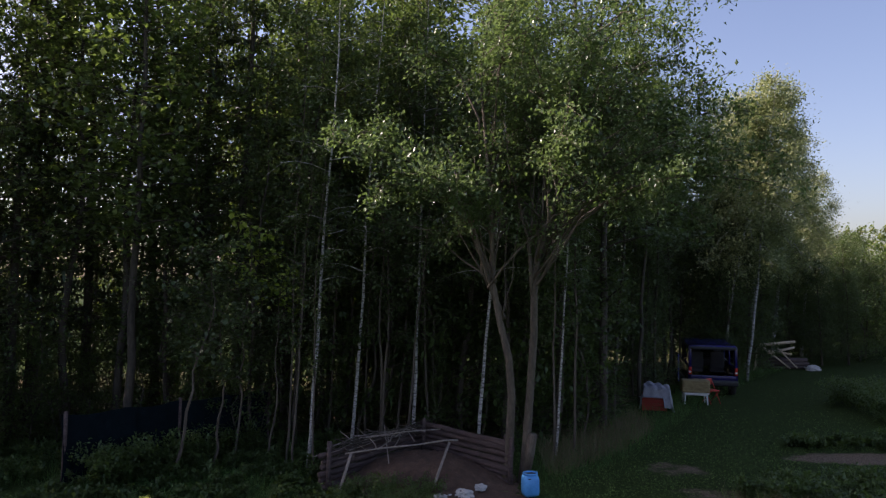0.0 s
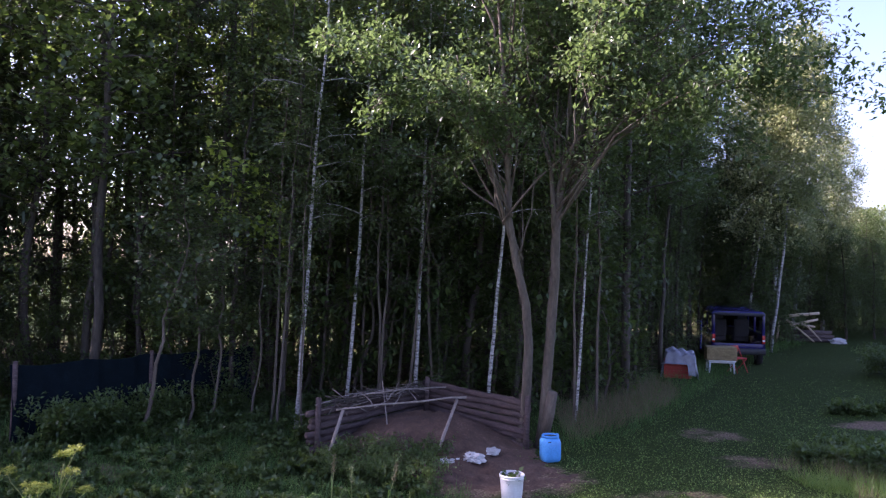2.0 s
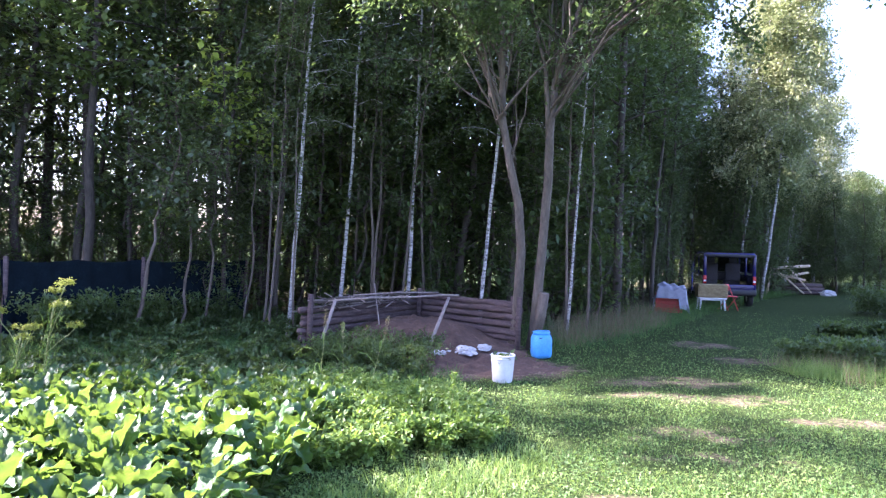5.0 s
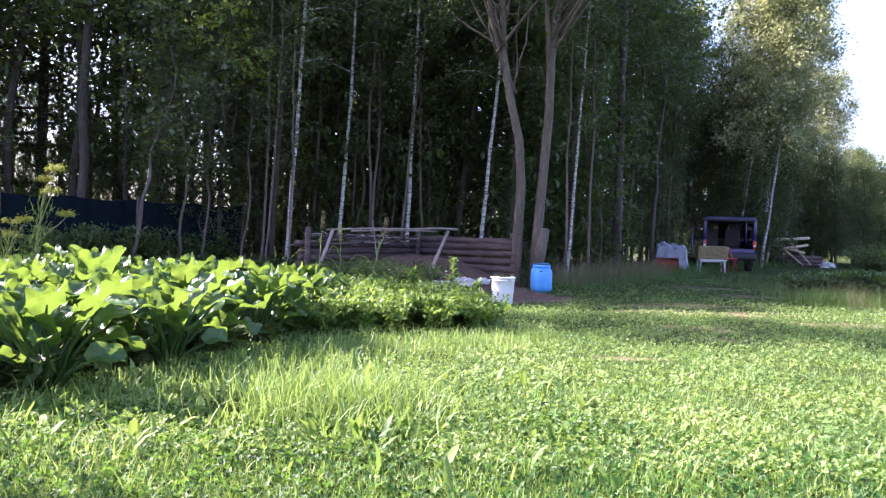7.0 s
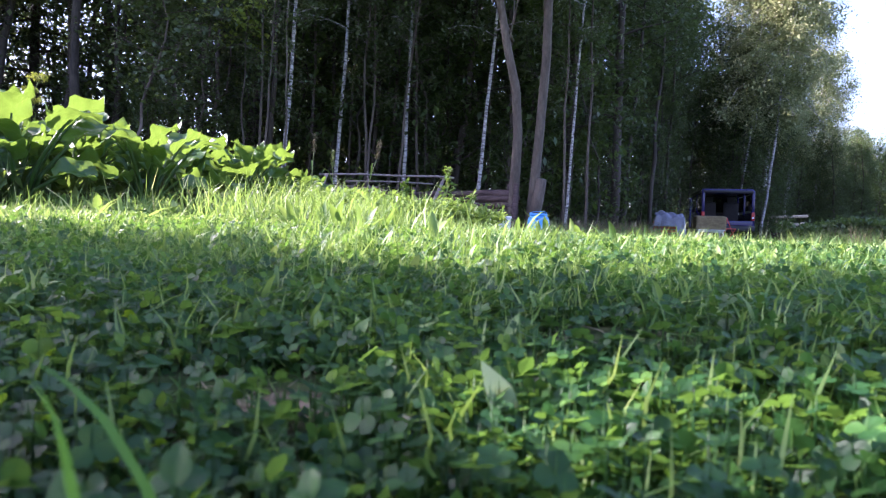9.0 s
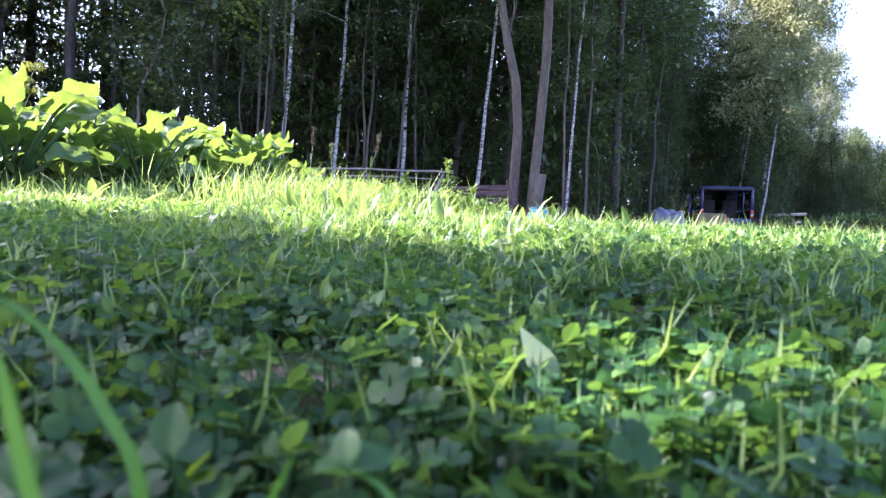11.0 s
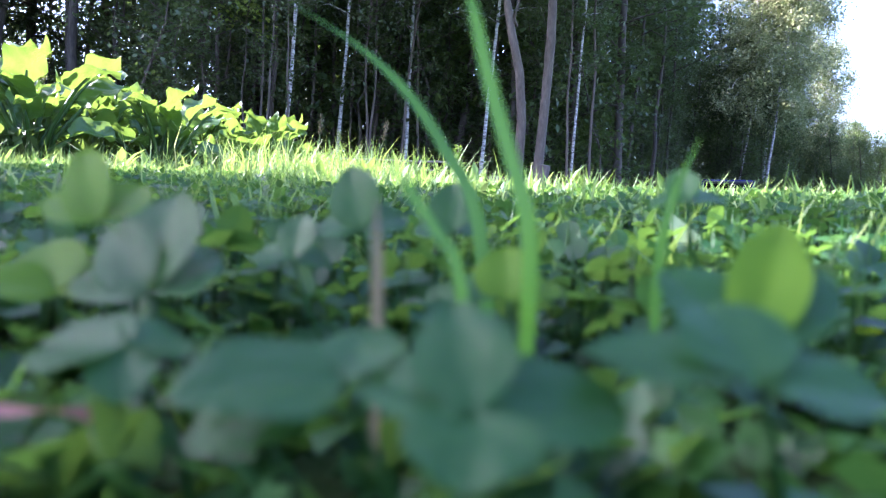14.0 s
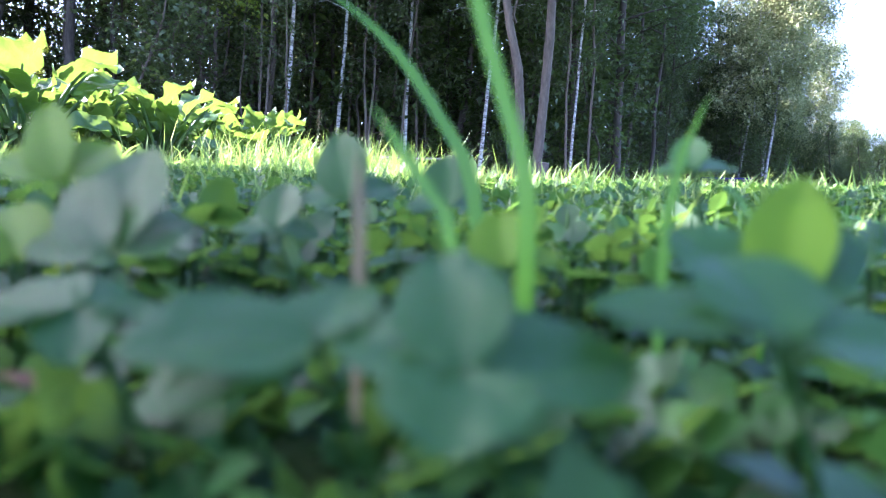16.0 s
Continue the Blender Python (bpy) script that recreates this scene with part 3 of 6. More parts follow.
# the willow with two stems
def willow():
    rng = np.random.default_rng(3)
    t = new("willow_tree")
    stems = [[(1.1, 11.85, -0.2), (1.16, 11.75, 0.55), (1.19, 11.6, 1.7), (1.12, 11.5, 2.45), (0.95, 11.4, 3.1), (0.8, 11.3, 3.85), (0.76, 11.22, 5.1), (0.66, 11.1, 6.3), (0.5, 10.9, 7.9)],
             [(1.42, 11.85, -0.2), (1.47, 11.75, 0.45), (1.54, 11.6, 1.7), (1.59, 11.4, 2.9), (1.57, 11.2, 3.7), (1.62, 11.1, 4.4), (1.86, 11.0, 5.1), (2.15, 10.8, 6.5), (2.5, 10.7, 8.6)]]
    wood, ends = [], []
    for k, st in enumerate(stems):
        p = np.array(st, float)
        wood.append(tube(p, [0.115, 0.09, 0.078, 0.074, 0.068, 0.06, 0.045, 0.034, 0.018], 10))
        for i in range(17):
            u = rng.uniform(0.58, 1.0)
            q = along(p, np.array([u]))[0]
            th = rng.uniform(0, 2 * math.pi)
            reach = rng.uniform(0.8, 3.0)
            aim = np.array([math.cos(th) * reach + 0.6 * k, math.sin(th) * reach * 0.85 - 0.2, rng.uniform(1.3, 3.0)])
            if q[2] + aim[2] > 9.6:
                aim[2] = 9.6 - q[2]
            mid = q + aim * np.array([0.42, 0.42, 0.62])
            br = np.vstack([bent(rng, q, mid, 5, 0.09), bent(rng, mid, q + aim, 5, 0.12)[1:]])
            wood.append(tube(br, np.linspace(0.024, 0.005, 9), 5))
            for j in range(15):
                a = along(br, np.array([rng.uniform(0.35, 1.0)]))[0]
                d = rng.normal(0, 1, 3)
                d *= rng.uniform(0.4, 1.1) / np.linalg.norm(d)
                tw = bent(rng, a, a + d, 4, 0.03)
                wood.append(tube(tw[::3], np.array([0.007, 0.003]), 3))
                ends.append(tw)
    wood.append(tube([(1.46, 11.8, 0.1), (1.55, 11.65, 0.6), (1.6, 11.55, 0.98)], [0.11, 0.1, 0.085], 9))
    # the forks of the second stem
    for st, r0 in (([(1.56, 11.25, 3.5), (1.5, 11.1, 4.1), (1.45, 11.1, 4.7), (1.3, 11.1, 5.2), (1.15, 11.0, 6.1)], 0.052), ([(1.47, 11.1, 4.4), (1.52, 11.1, 5.2), (1.56, 11.1, 6.0)], 0.03), ([(1.6, 11.1, 4.3), (1.7, 11.05, 5.0), (1.72, 11.0, 6.2)], 0.03),
                   ([(0.9, 11.35, 3.35), (0.66, 11.25, 4.1), (0.36, 11.2, 5.05), (0.1, 11.2, 5.8), (-0.1, 11.1, 6.5)], 0.042), ([(0.7, 11.3, 3.9), (0.4, 11.3, 4.4), (0.1, 11.2, 4.9)], 0.02), ([(0.78, 11.3, 3.9), (0.9, 11.2, 4.8), (0.95, 11.1, 5.9)], 0.022)):
        wood.append(tube(st, np.linspace(r0, 0.012, len(st)), 8))
    # thin bare limbs rising like a vase
    for i in range(16):
        q = along(np.array(stems[i % 2], float), np.array([rng.uniform(0.5, 0.7)]))[0]
        e = q + np.array([rng.normal(0.1 * (i % 2), 0.55), rng.normal(0, 0.5), rng.uniform(1.8, 3.6)])
        mid = q * 0.6 + e * 0.4 + np.array([(e - q)[0] * 0.15, 0, -0.1])
        wood.append(tube(np.vstack([bent(rng, q, mid, 4, 0.03), bent(rng, mid, e, 5, 0.04)[1:]]), np.linspace(0.015, 0.006, 8), 5))
    # long boughs that reach out over the lawn
    for tip in ((5.8, 9.8, 5.5), (5.6, 10.0, 6.2), (5.3, 10.2, 7.0), (5.0, 10.3, 7.7), (4.7, 10.6, 4.9), (4.9, 9.7, 6.0), (4.3, 9.3, 6.4), (3.6, 9.0, 5.6), (5.0, 11.0, 7.2), (-1.3, 9.7, 5.5), (-1.6, 9.9, 6.2), (-0.4, 9.3, 5.7), (4.4, 12.0, 5.8), (-2.2, 10.3, 6.6), (2.6, 10.2, 8.2)):
        q = along(np.array(stems[1 if tip[0] > 1 else 0], float), np.array([rng.uniform(0.5, 0.7)]))[0]
        e = np.array(tip)
        br = bent(rng, q + rng.normal(0, 0.05, 3), e, 9, 0.07)
        br[:, 2] += 0.7 * np.sin(np.linspace(0, math.pi, 9))
        wood.append(tube(br, np.linspace(0.026, 0.006, 9), 5))
        for j in range(14):
            a = along(br, np.array([rng.uniform(0.45, 1.0)]))[0]
            d = rng.normal(0, 1, 3)
            d *= rng.uniform(0.2, 0.65) / np.linalg.norm(d)
            ends.append(bent(rng, a, a + d, 4, 0.02))
            wood.append(tube(ends[-1][::3], np.array([0.006, 0.003]), 3))
    wv, wf = merge(wood)
    part("trunk", raw_mesh("trunk", wv, wf, BARK_GREY, True), None, t, "grey twin willow stems with bare lower limbs")
    pts = np.concatenate([along(e, rng.uniform(0.1, 1.05, 62).clip(0, 1)) + rng.normal(0, 0.12, (62, 3)) for e in ends])
    cv, cf = stamp(*OVAL_LEAF, turned(rng, len(pts), 40, 0.065, 0.12, 12), pts)
    part("crown", raw_mesh("crown", cv, cf, LEAF_WILLOW), None, t)
    tagged(t, "goat willow with two leaning grey stems and a broad leafy crown", "willow tree")


willow()

# the tall hanging birches further along the edge
for i, (x, y, s) in enumerate([(13.2, 30.3, 0.98), (12.0, 30.6, 0.95), (15.6, 33.2, 0.86), (18.4, 36.2, 0.74)]):
    k = tree_meshes(100 + i, 13.5, 0.13, BIRCH, LEAF_HANG_SUNLIT, LEAF, 0.1, 0.17, 24000, 0.4, 2.8, 0.35, 1.0, 40, (0.7, 0), 0.4, 0.04, top=0.5)
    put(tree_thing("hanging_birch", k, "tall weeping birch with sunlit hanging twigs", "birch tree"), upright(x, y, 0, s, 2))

# the dark hanging trees below them, down to the grass
drape_kinds = [tree_meshes(110 + i, 8.5, 0.1, BARK_DARK, LEAF_DARK, LEAF, 0.08, 0.14, 16000, 0.14, 2.3, 0.55, 0.9, 40, (0.4, 0), 0.34, 0.05, top=0.5) for i in range(2)]
drape_things = [tree_thing("hanging_tree", k, "dark hanging tree with foliage down to the grass", "tree", "hanging trees beside the drive") for k in drape_kinds]
for i, (x, y, s) in enumerate([(12.4, 28.3, 0.8), (14.4, 31.6, 0.85), (16.6, 33.6, 0.75), (11.0, 26.9, 0.75), (18.8, 36.0, 0.7), (13.6, 33.5, 0.95), (6.4, 21.9, 0.62), (20.6, 38.4, 0.65), (19.0, 32.6, 0.55), (21.5, 35.6, 0.6), (24.0, 39.0, 0.65), (17.4, 32.0, 0.6), (27.0, 43.5, 0.7), (21.6, 38.2, 0.75), (23.2, 40.8, 0.8), (24.8, 43.4, 0.8), (26.8, 47.2, 0.85), (29.2, 51.5, 0.9), (31.8, 56.0, 0.95), (34.4, 60.5, 1.0)]):
    plant_tree(drape_things, "d", i % 2, upright(x, y, i * 113, s))
for i, (x, y) in enumerate([(3.5, 31.5), (5.2, 33), (6.8, 31.8), (5.0, 29.5), (8.8, 30.5)]):
    plant_tree(back_things, "k", i % 3, upright(x, y, i * 59, 0.85))
# two leaning weeping birches behind the van, crowns in the sun and coloured sunlit
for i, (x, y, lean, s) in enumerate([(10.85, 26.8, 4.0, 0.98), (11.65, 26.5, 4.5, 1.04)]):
    k = tree_meshes(105 + i, 12.0, 0.058, BIRCH, LEAF_HANG_SUNLIT, LEAF, 0.1, 0.17, 15000, 0.4, 2.1, 0.45, 1.0, 36, (0.3, 0), 0.36, 0.04, top=0.45)
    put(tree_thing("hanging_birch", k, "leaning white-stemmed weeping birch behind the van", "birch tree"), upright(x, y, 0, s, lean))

# the wood far off
far_kinds = [tree_meshes(120 + i, 14, 0.2, BARK_DARK, LEAF_BIRCH, ROUND_LEAF, 0.35, 0.6, 2000, 0.1, 4.0, 0.5, 0.0, 26, (0, 0), 0.7, 0.08, top=0.5, twigs=False) for i in range(2)]
far_things = [tree_thing("distant_tree", k, "distant sunlit broadleaf tree on the far slope", "tree", "trees far off") for k in far_kinds]
for i in range(34):
    x = 43 + i * 2.0 + wood_rng.uniform(-2, 2)
    plant_tree(far_things, "f", i % 2, upright(x, 84 + 0.35 * (x - 43) + wood_rng.uniform(0, 26), wood_rng.uniform(0, 360), wood_rng.uniform(0.55, 0.85)))
for i, (x, y) in enumerate([(20.5, 31.5), (22.5, 35), (25, 39.5), (28, 45), (31, 50), (35, 57), (39, 63), (44, 70), (24, 36), (30, 46), (37, 58), (47, 73), (52, 80)]):
    plant_tree(bush_things, "b", i % 3, upright(x, y, i * 77, wood_rng.uniform(0.55, 1.0) * (1 + y / 90)))
# a row of trees behind the camera and beside the garden closes the place
for i in range(18):
    a = math.radians(120 + i * 13.3)
    plant_tree(far_things, "f", i % 2, upright(45 * math.sin(a), 45 * math.cos(a), i * 50, wood_rng.uniform(0.5, 0.8)))


# ---- materials of things ----
EARTH = plain("garden_earth", [(0.3, (0.04, 0.022, 0.015)), (0.55, (0.1, 0.058, 0.038)), (0.75, (0.19, 0.12, 0.085))], 0.95, 5, 1.0)
LOG = plain("weathered_log", [(0.3, (0.0252, 0.01584, 0.0144)), (0.5, (0.072, 0.04752, 0.0432)), (0.72, (0.1584, 0.1116, 0.1008))], 0.85, 4, 0.6, stretch=(1, 6, 6))
POLE = plain("peeled_pole", [(0.3, (0.13, 0.1, 0.085)), (0.55, (0.25, 0.21, 0.18)), (0.75, (0.38, 0.33, 0.29))], 0.8, 5, 0.4, stretch=(5, 5, 1))
TIMBER = plain("pale_timber", [(0.3, (0.3, 0.22, 0.14)), (0.55, (0.5, 0.4, 0.28)), (0.75, (0.62, 0.53, 0.4))], 0.75, 5, 0.3, stretch=(5, 5, 1))
WHITE_PLASTIC = plain("white_plastic", [(0.3, (0.6, 0.6, 0.6)), (0.6, (0.78, 0.78, 0.78)), (0.8, (0.82, 0.82, 0.82))], 0.4, 7, 0.03)
BLUE_PLASTIC = plain("blue_plastic", [(0.3, (0.05, 0.26, 0.6)), (0.6, (0.09, 0.38, 0.78)), (0.8, (0.16, 0.45, 0.82))], 0.4, 6, 0.04)
BLACK_PLASTIC = plain("black_plastic", [(0.3, (0.01, 0.01, 0.012)), (0.7, (0.03, 0.03, 0.035))], 0.5, 12, 0.05)
RED_PLASTIC = plain("red_plastic", [(0.3, (0.35, 0.03, 0.02)), (0.7, (0.55, 0.06, 0.04))], 0.45, 9, 0.03)
CRUMPLED = plain("white_sacking", [(0.3, (0.36, 0.35, 0.33)), (0.6, (0.55, 0.54, 0.52)), (0.8, (0.68, 0.68, 0.66))], 0.7, 14, 0.6)
SHEET = plain("milky_plastic_sheet", [(0.3, (0.16, 0.165, 0.2)), (0.6, (0.24, 0.245, 0.29)), (0.8, (0.36, 0.37, 0.41))], 0.35, 9, 0.3)
STRAW = plain("straw", [(0.3, (0.14, 0.1, 0.05)), (0.5, (0.25, 0.19, 0.09)), (0.72, (0.38, 0.31, 0.17))], 0.9, 18, 0.9, stretch=(0.4, 1, 1))
CAR_BLUE = plain("dark_blue_paint", [(0.3, (0.01, 0.009, 0.06)), (0.7, (0.02, 0.016, 0.12))], 0.22, 3, 0.0)
RUBBER = plain("tyre_rubber", [(0.3, (0.012, 0.012, 0.012)), (0.7, (0.035, 0.033, 0.03))], 0.85, 20, 0.3)
STEEL = plain("dull_steel", [(0.3, (0.3, 0.3, 0.31)), (0.7, (0.5, 0.5, 0.52))], 0.4, 10, 0.05, metal=0.9)
TAIL_RED = plain("tail_lamp_red", [(0.3, (0.4, 0.01, 0.01)), (0.7, (0.55, 0.02, 0.015))], 0.2, 10, 0.0)
SEAT_CLOTH = plain("grey_seat_cloth", [(0.3, (0.05, 0.05, 0.055)), (0.7, (0.1, 0.1, 0.11))], 0.9, 30, 0.3)
NET = plain("shade_net", [(0.3, (0.002, 0.005, 0.007)), (0.55, (0.004, 0.009, 0.013)), (0.75, (0.008, 0.018, 0.022))], 0.8, 5, 0.4)
NET.node_tree.nodes["Principled BSDF"].inputs["Specular IOR Level"].default_value = 0.08
DRY = foliage("dry_stem", [(0.1, (0.08, 0.072, 0.032)), (0.5, (0.152, 0.128, 0.064)), (0.9, (0.256, 0.216, 0.12))], 0.25, 0.7, yellow=(0.5, 0.4, 0.2))
FLOWER = foliage("dill_flower", [(0.1, (0.15, 0.2, 0.025)), (0.5, (0.24, 0.29, 0.04)), (0.9, (0.33, 0.37, 0.07))], 0.35, 0.6, yellow=(0.45, 0.5, 0.05))
FEATHER = foliage("feathery_leaf", [(0.1, (0.05, 0.12, 0.02)), (0.5, (0.1, 0.19, 0.035)), (0.9, (0.18, 0.27, 0.06))], 0.4, 0.5)


def gz(x, y):
    return float(dip(np.float64(x), np.float64(y)))


def box_bm(sx, sy, sz, bev=0.01, at=(0, 0, 0), turn=None):
    bm = bmesh.new()
    bmesh.ops.create_cube(bm, size=1)
    for v in bm.verts:
        v.co = Vector((v.co.x * sx, v.co.y * sy, v.co.z * sz))
    if bev:
        bmesh.ops.bevel(bm, geom=bm.edges[:] + bm.verts[:], offset=bev, segments=2, affect="EDGES", profile=0.6)
    bmesh.ops.transform(bm, matrix=Matrix.Translation(at) @ (turn or Matrix()), verts=bm.verts)
    return bm


def lathe_bm(profile, seg=28, flatten=1.0):
    """Turned shape from (radius, z) pairs."""
    bm = bmesh.new()
    rings = []
    for r, z in profile:
        rings.append([bm.verts.new((r * math.cos(a), r * flatten * math.sin(a), z)) for a in [2 * math.pi * k / seg for k in range(seg)]])
    for a, b in zip(rings, rings[1:]):
        for k in range(seg):
            bm.faces.new((a[k], a[(k + 1) % seg], b[(k + 1) % seg], b[k]))
    return bm


def tube_mesh(name, path, radii, mat, sides=8):
    v, f = tube(np.asarray(path, float), np.asarray(radii, float), sides)
    return raw_mesh(name, v, f, mat, True)


# ---- log pen round the earth heap ----
def log_mesh(seed, length):
    rng = np.random.default_rng(seed)
    n = 9
    xs = np.linspace(0, length, n)
    path = np.stack([xs, rng.normal(0, 0.006, n), rng.normal(0, 0.005, n)], 1)
    return tube_mesh("log", path, rng.uniform(0.056, 0.066) + rng.normal(0, 0.003, n), LOG, 10)


def log_pen():
    pen = new("log_pen")
    corner, right, left = Vector((-0.6, 13.5, 0)), Vector((1.13, 11.72, 0)), Vector((-2.35, 11.1, 0))
    k = 0
    for end, rows in ((right, 7), (left, 6)):
        d = end - corner
        wall = new("log_wall")
        wall.parent = pen
        kinds = [log_mesh(200 + k + j, d.length + 0.1) for j in range(3)]
        for r in range(rows):
            ob = new("log", kinds[r % 3])
            ob.parent = wall
            a = math.degrees(math.atan2(d.y, d.x))
            ob.matrix_basis = pose(corner.x, corner.y, 0.06 + r * 0.117, 0, random.uniform(-0.6, 0.6), a + random.uniform(-0.4, 0.4)) @ pose(random.uniform(-0.08, 0.02), 0, 0, 90 * (r % 4), 0, 0)
        k += 7
    for p in (right + Vector((0.04, -0.1, 0)), right + Vector((-0.05, 0.12, 0)), left + Vector((0.1, -0.05, 0)), corner + Vector((0, -0.12, 0))):
        part("post", tube_mesh("post", [(p.x, p.y, -0.2), (p.x + 0.01, p.y, 0.4), (p.x + 0.02, p.y, 0.9)], [0.05, 0.048, 0.045], LOG, 9), None, pen)
    tagged(pen, "low pen of stacked weathered round logs", "log pen")


log_pen()


def heap():
    rng = np.random.default_rng(8)
    n = 46
    xs, ys = np.meshgrid(np.linspace(-2.5, 2.2, n), np.linspace(9.0, 13.4, n))
    inside = np.exp(-(((xs + 0.55) / 1.35) ** 2 + ((ys - 11.9) / 1.25) ** 2) ** 1.5)
    low = np.exp(-(((xs - 0.3) / 1.5) ** 2 + ((ys - 10.4) / 0.9) ** 2) ** 2)
    z = 0.48 * inside + 0.06 * low + rng.normal(0, 0.03, xs.shape) * (inside + low) - 0.03 + dip(xs, ys)
    ij = (np.arange(n - 1)[:, None] * n + np.arange(n - 1)[None]).ravel()
    me = raw_mesh("earth_heap", np.stack([xs, ys, z], -1).reshape(-1, 3), np.stack([ij, ij + 1, ij + n + 1, ij + n], 1), EARTH, True)
    tagged(new("earth_heap", me), "heap of dark brown garden earth inside the pen", "earth heap", kind="stuff")


heap()


def pole_frame():
    f = new("pole_frame")
    part("pole", tube_mesh("pole", [(-1.97, 10.15, -0.1), (-1.85, 10.25, 0.4), (-1.72, 10.36, 0.86)], [0.028, 0.027, 0.025], POLE), None, f)
    part("pole", tube_mesh("pole", [(-0.36, 10.5, -0.1), (-0.2, 10.8, 0.4), (0.0, 11.15, 0.9)], [0.028, 0.027, 0.025], POLE), None, f)
    part("crossbar", tube_mesh("crossbar", [(-1.82, 10.33, 0.86), (-1.2, 10.6, 0.9), (-0.6, 10.85, 0.91), (-0.1, 11.1, 0.94), (0.16, 11.2, 0.93)], [0.014, 0.015, 0.015, 0.017, 0.019], POLE), None, f)
    part("pole", tube_mesh("pole", [(-1.62, 11.6, 0.86), (-0.9, 12.0, 0.9), (-0.2, 12.3, 0.9)], [0.012, 0.013, 0.013], POLE), None, f)
    part("pole", tube_mesh("pole", [(-1.1, 11.4, 0.0), (-1.2, 11.7, 0.5), (-1.3, 11.9, 1.05)], [0.012, 0.012, 0.01], POLE), None, f)
    tagged(f, "rough frame of thin peeled poles over the earth", "pole frame")


pole_frame()


def branches_on_pen():
    rng = np.random.default_rng(17)
    t = new("brushwood")
    for i in range(70):
        a = rng.uniform(0.12, 1)
        c = np.array([-2.3 + 1.7 * a, 11.15 + 2.3 * a, 0.66 + rng.uniform(0, 0.14)])
        d = np.array([rng.normal(0.25, 0.25), rng.normal(0.35, 0.35), rng.normal(0, 0.05)])
        part("branch", tube_mesh("branch", bent(rng, c - d, c + d, 6, 0.03), np.linspace(0.012, 0.004, 6), BARK_DARK if i % 3 else POLE, 5), None, t)
    tagged(t, "dead thin branches laid along the top of the pen", "brushwood")


branches_on_pen()


# ---- bucket, can and sacks ----
def bucket():
    b = new("bucket")
    b.matrix_basis = pose(0.76, 9.22, gz(0.76, 9.22), 0, 0, 20)
    part("pail", lathe_bm([(0.0, 0.0), (0.128, 0.0), (0.134, 0.008), (0.15, 0.2), (0.16, 0.345), (0.168, 0.35), (0.17, 0.362), (0.164, 0.37), (0.155, 0.362), (0.146, 0.2), (0.128, 0.02), (0.0, 0.02)], 36), WHITE_PLASTIC, b, "", True)
    part("rim", lathe_bm([(0.158, 0.315), (0.166, 0.315), (0.168, 0.328), (0.16, 0.332)], 36), WHITE_PLASTIC, b, "", True)
    part("handle", tube_mesh("handle", [(0.168 * math.cos(a), 0.168 * math.sin(a) * 0.9 - 0.03, 0.34 + 0.03 * math.sin(a)) for a in np.linspace(0, math.pi, 14)], [0.004] * 14, STEEL, 6), None, b, "thin wire handle lying down")
    rng = np.random.default_rng(2)
    p = rng.normal(0, 0.06, (90, 3)) * np.array([1, 1, 0.3]) + np.array([0, 0, 0.33])
    v, f = stamp(*ROUND_LEAF, turned(rng, 90, 35, 0.05, 0.1), p)
    part("weed", raw_mesh("weed", v, f, LEAF_BUSH), None, b, "pulled green weeds filling the pail")
    tagged(b, "white plastic bucket full of pulled weeds on the grass", "bucket")


def can():
    c = new("canister")
    c.matrix_basis = pose(1.5, 11.03, gz(1.5, 11.03), 0, 0, 15)
    bm = box_bm(0.3, 0.27, 0.4, 0.08, (0, 0, 0.2))
    for v in bm.verts:
        bulge = 1 + 0.05 * math.sin(math.pi * v.co.z / 0.4) - 0.06 * max(0.0, v.co.z - 0.3) / 0.1
        v.co.x, v.co.y = v.co.x * bulge, v.co.y * bulge
    part("body", bm, BLUE_PLASTIC, c, "", True)
    part("rim", lathe_bm([(0.128, 0.385), (0.14, 0.39), (0.142, 0.425), (0.132, 0.43), (0.122, 0.425), (0.12, 0.402)], 30, 0.88), BLUE_PLASTIC, c, "", True)
    # flat black disc inside the rim paints the shade of the hollow
    part("mouth_shade", lathe_bm([(0.0, 0.404), (0.121, 0.404)], 30, 0.88), BLACK_PLASTIC, c, "black disc standing in for the shaded inside")
    for z in (0.12, 0.28):
        part("rib", lathe_bm([(0.15, z - 0.01), (0.158, z - 0.006), (0.158, z + 0.006), (0.15, z + 0.01)], 30, 0.9), BLUE_PLASTIC, c, "", True)
    part("handle", tube_mesh("handle", [(0.14 * math.cos(a), 0.02 - 0.1 * math.sin(a), 0.43 + 0.03 * math.sin(a)) for a in np.linspace(0, math.pi, 10)], [0.006] * 10, BLUE_PLASTIC, 6), None, c)
    part("label", box_bm(0.05, 0.003, 0.035, 0, (-0.06, -0.131, 0.33)), BLACK_PLASTIC, c, "small dark sticker")
    tagged(c, "open blue plastic canister standing at the willow's foot", "canister")


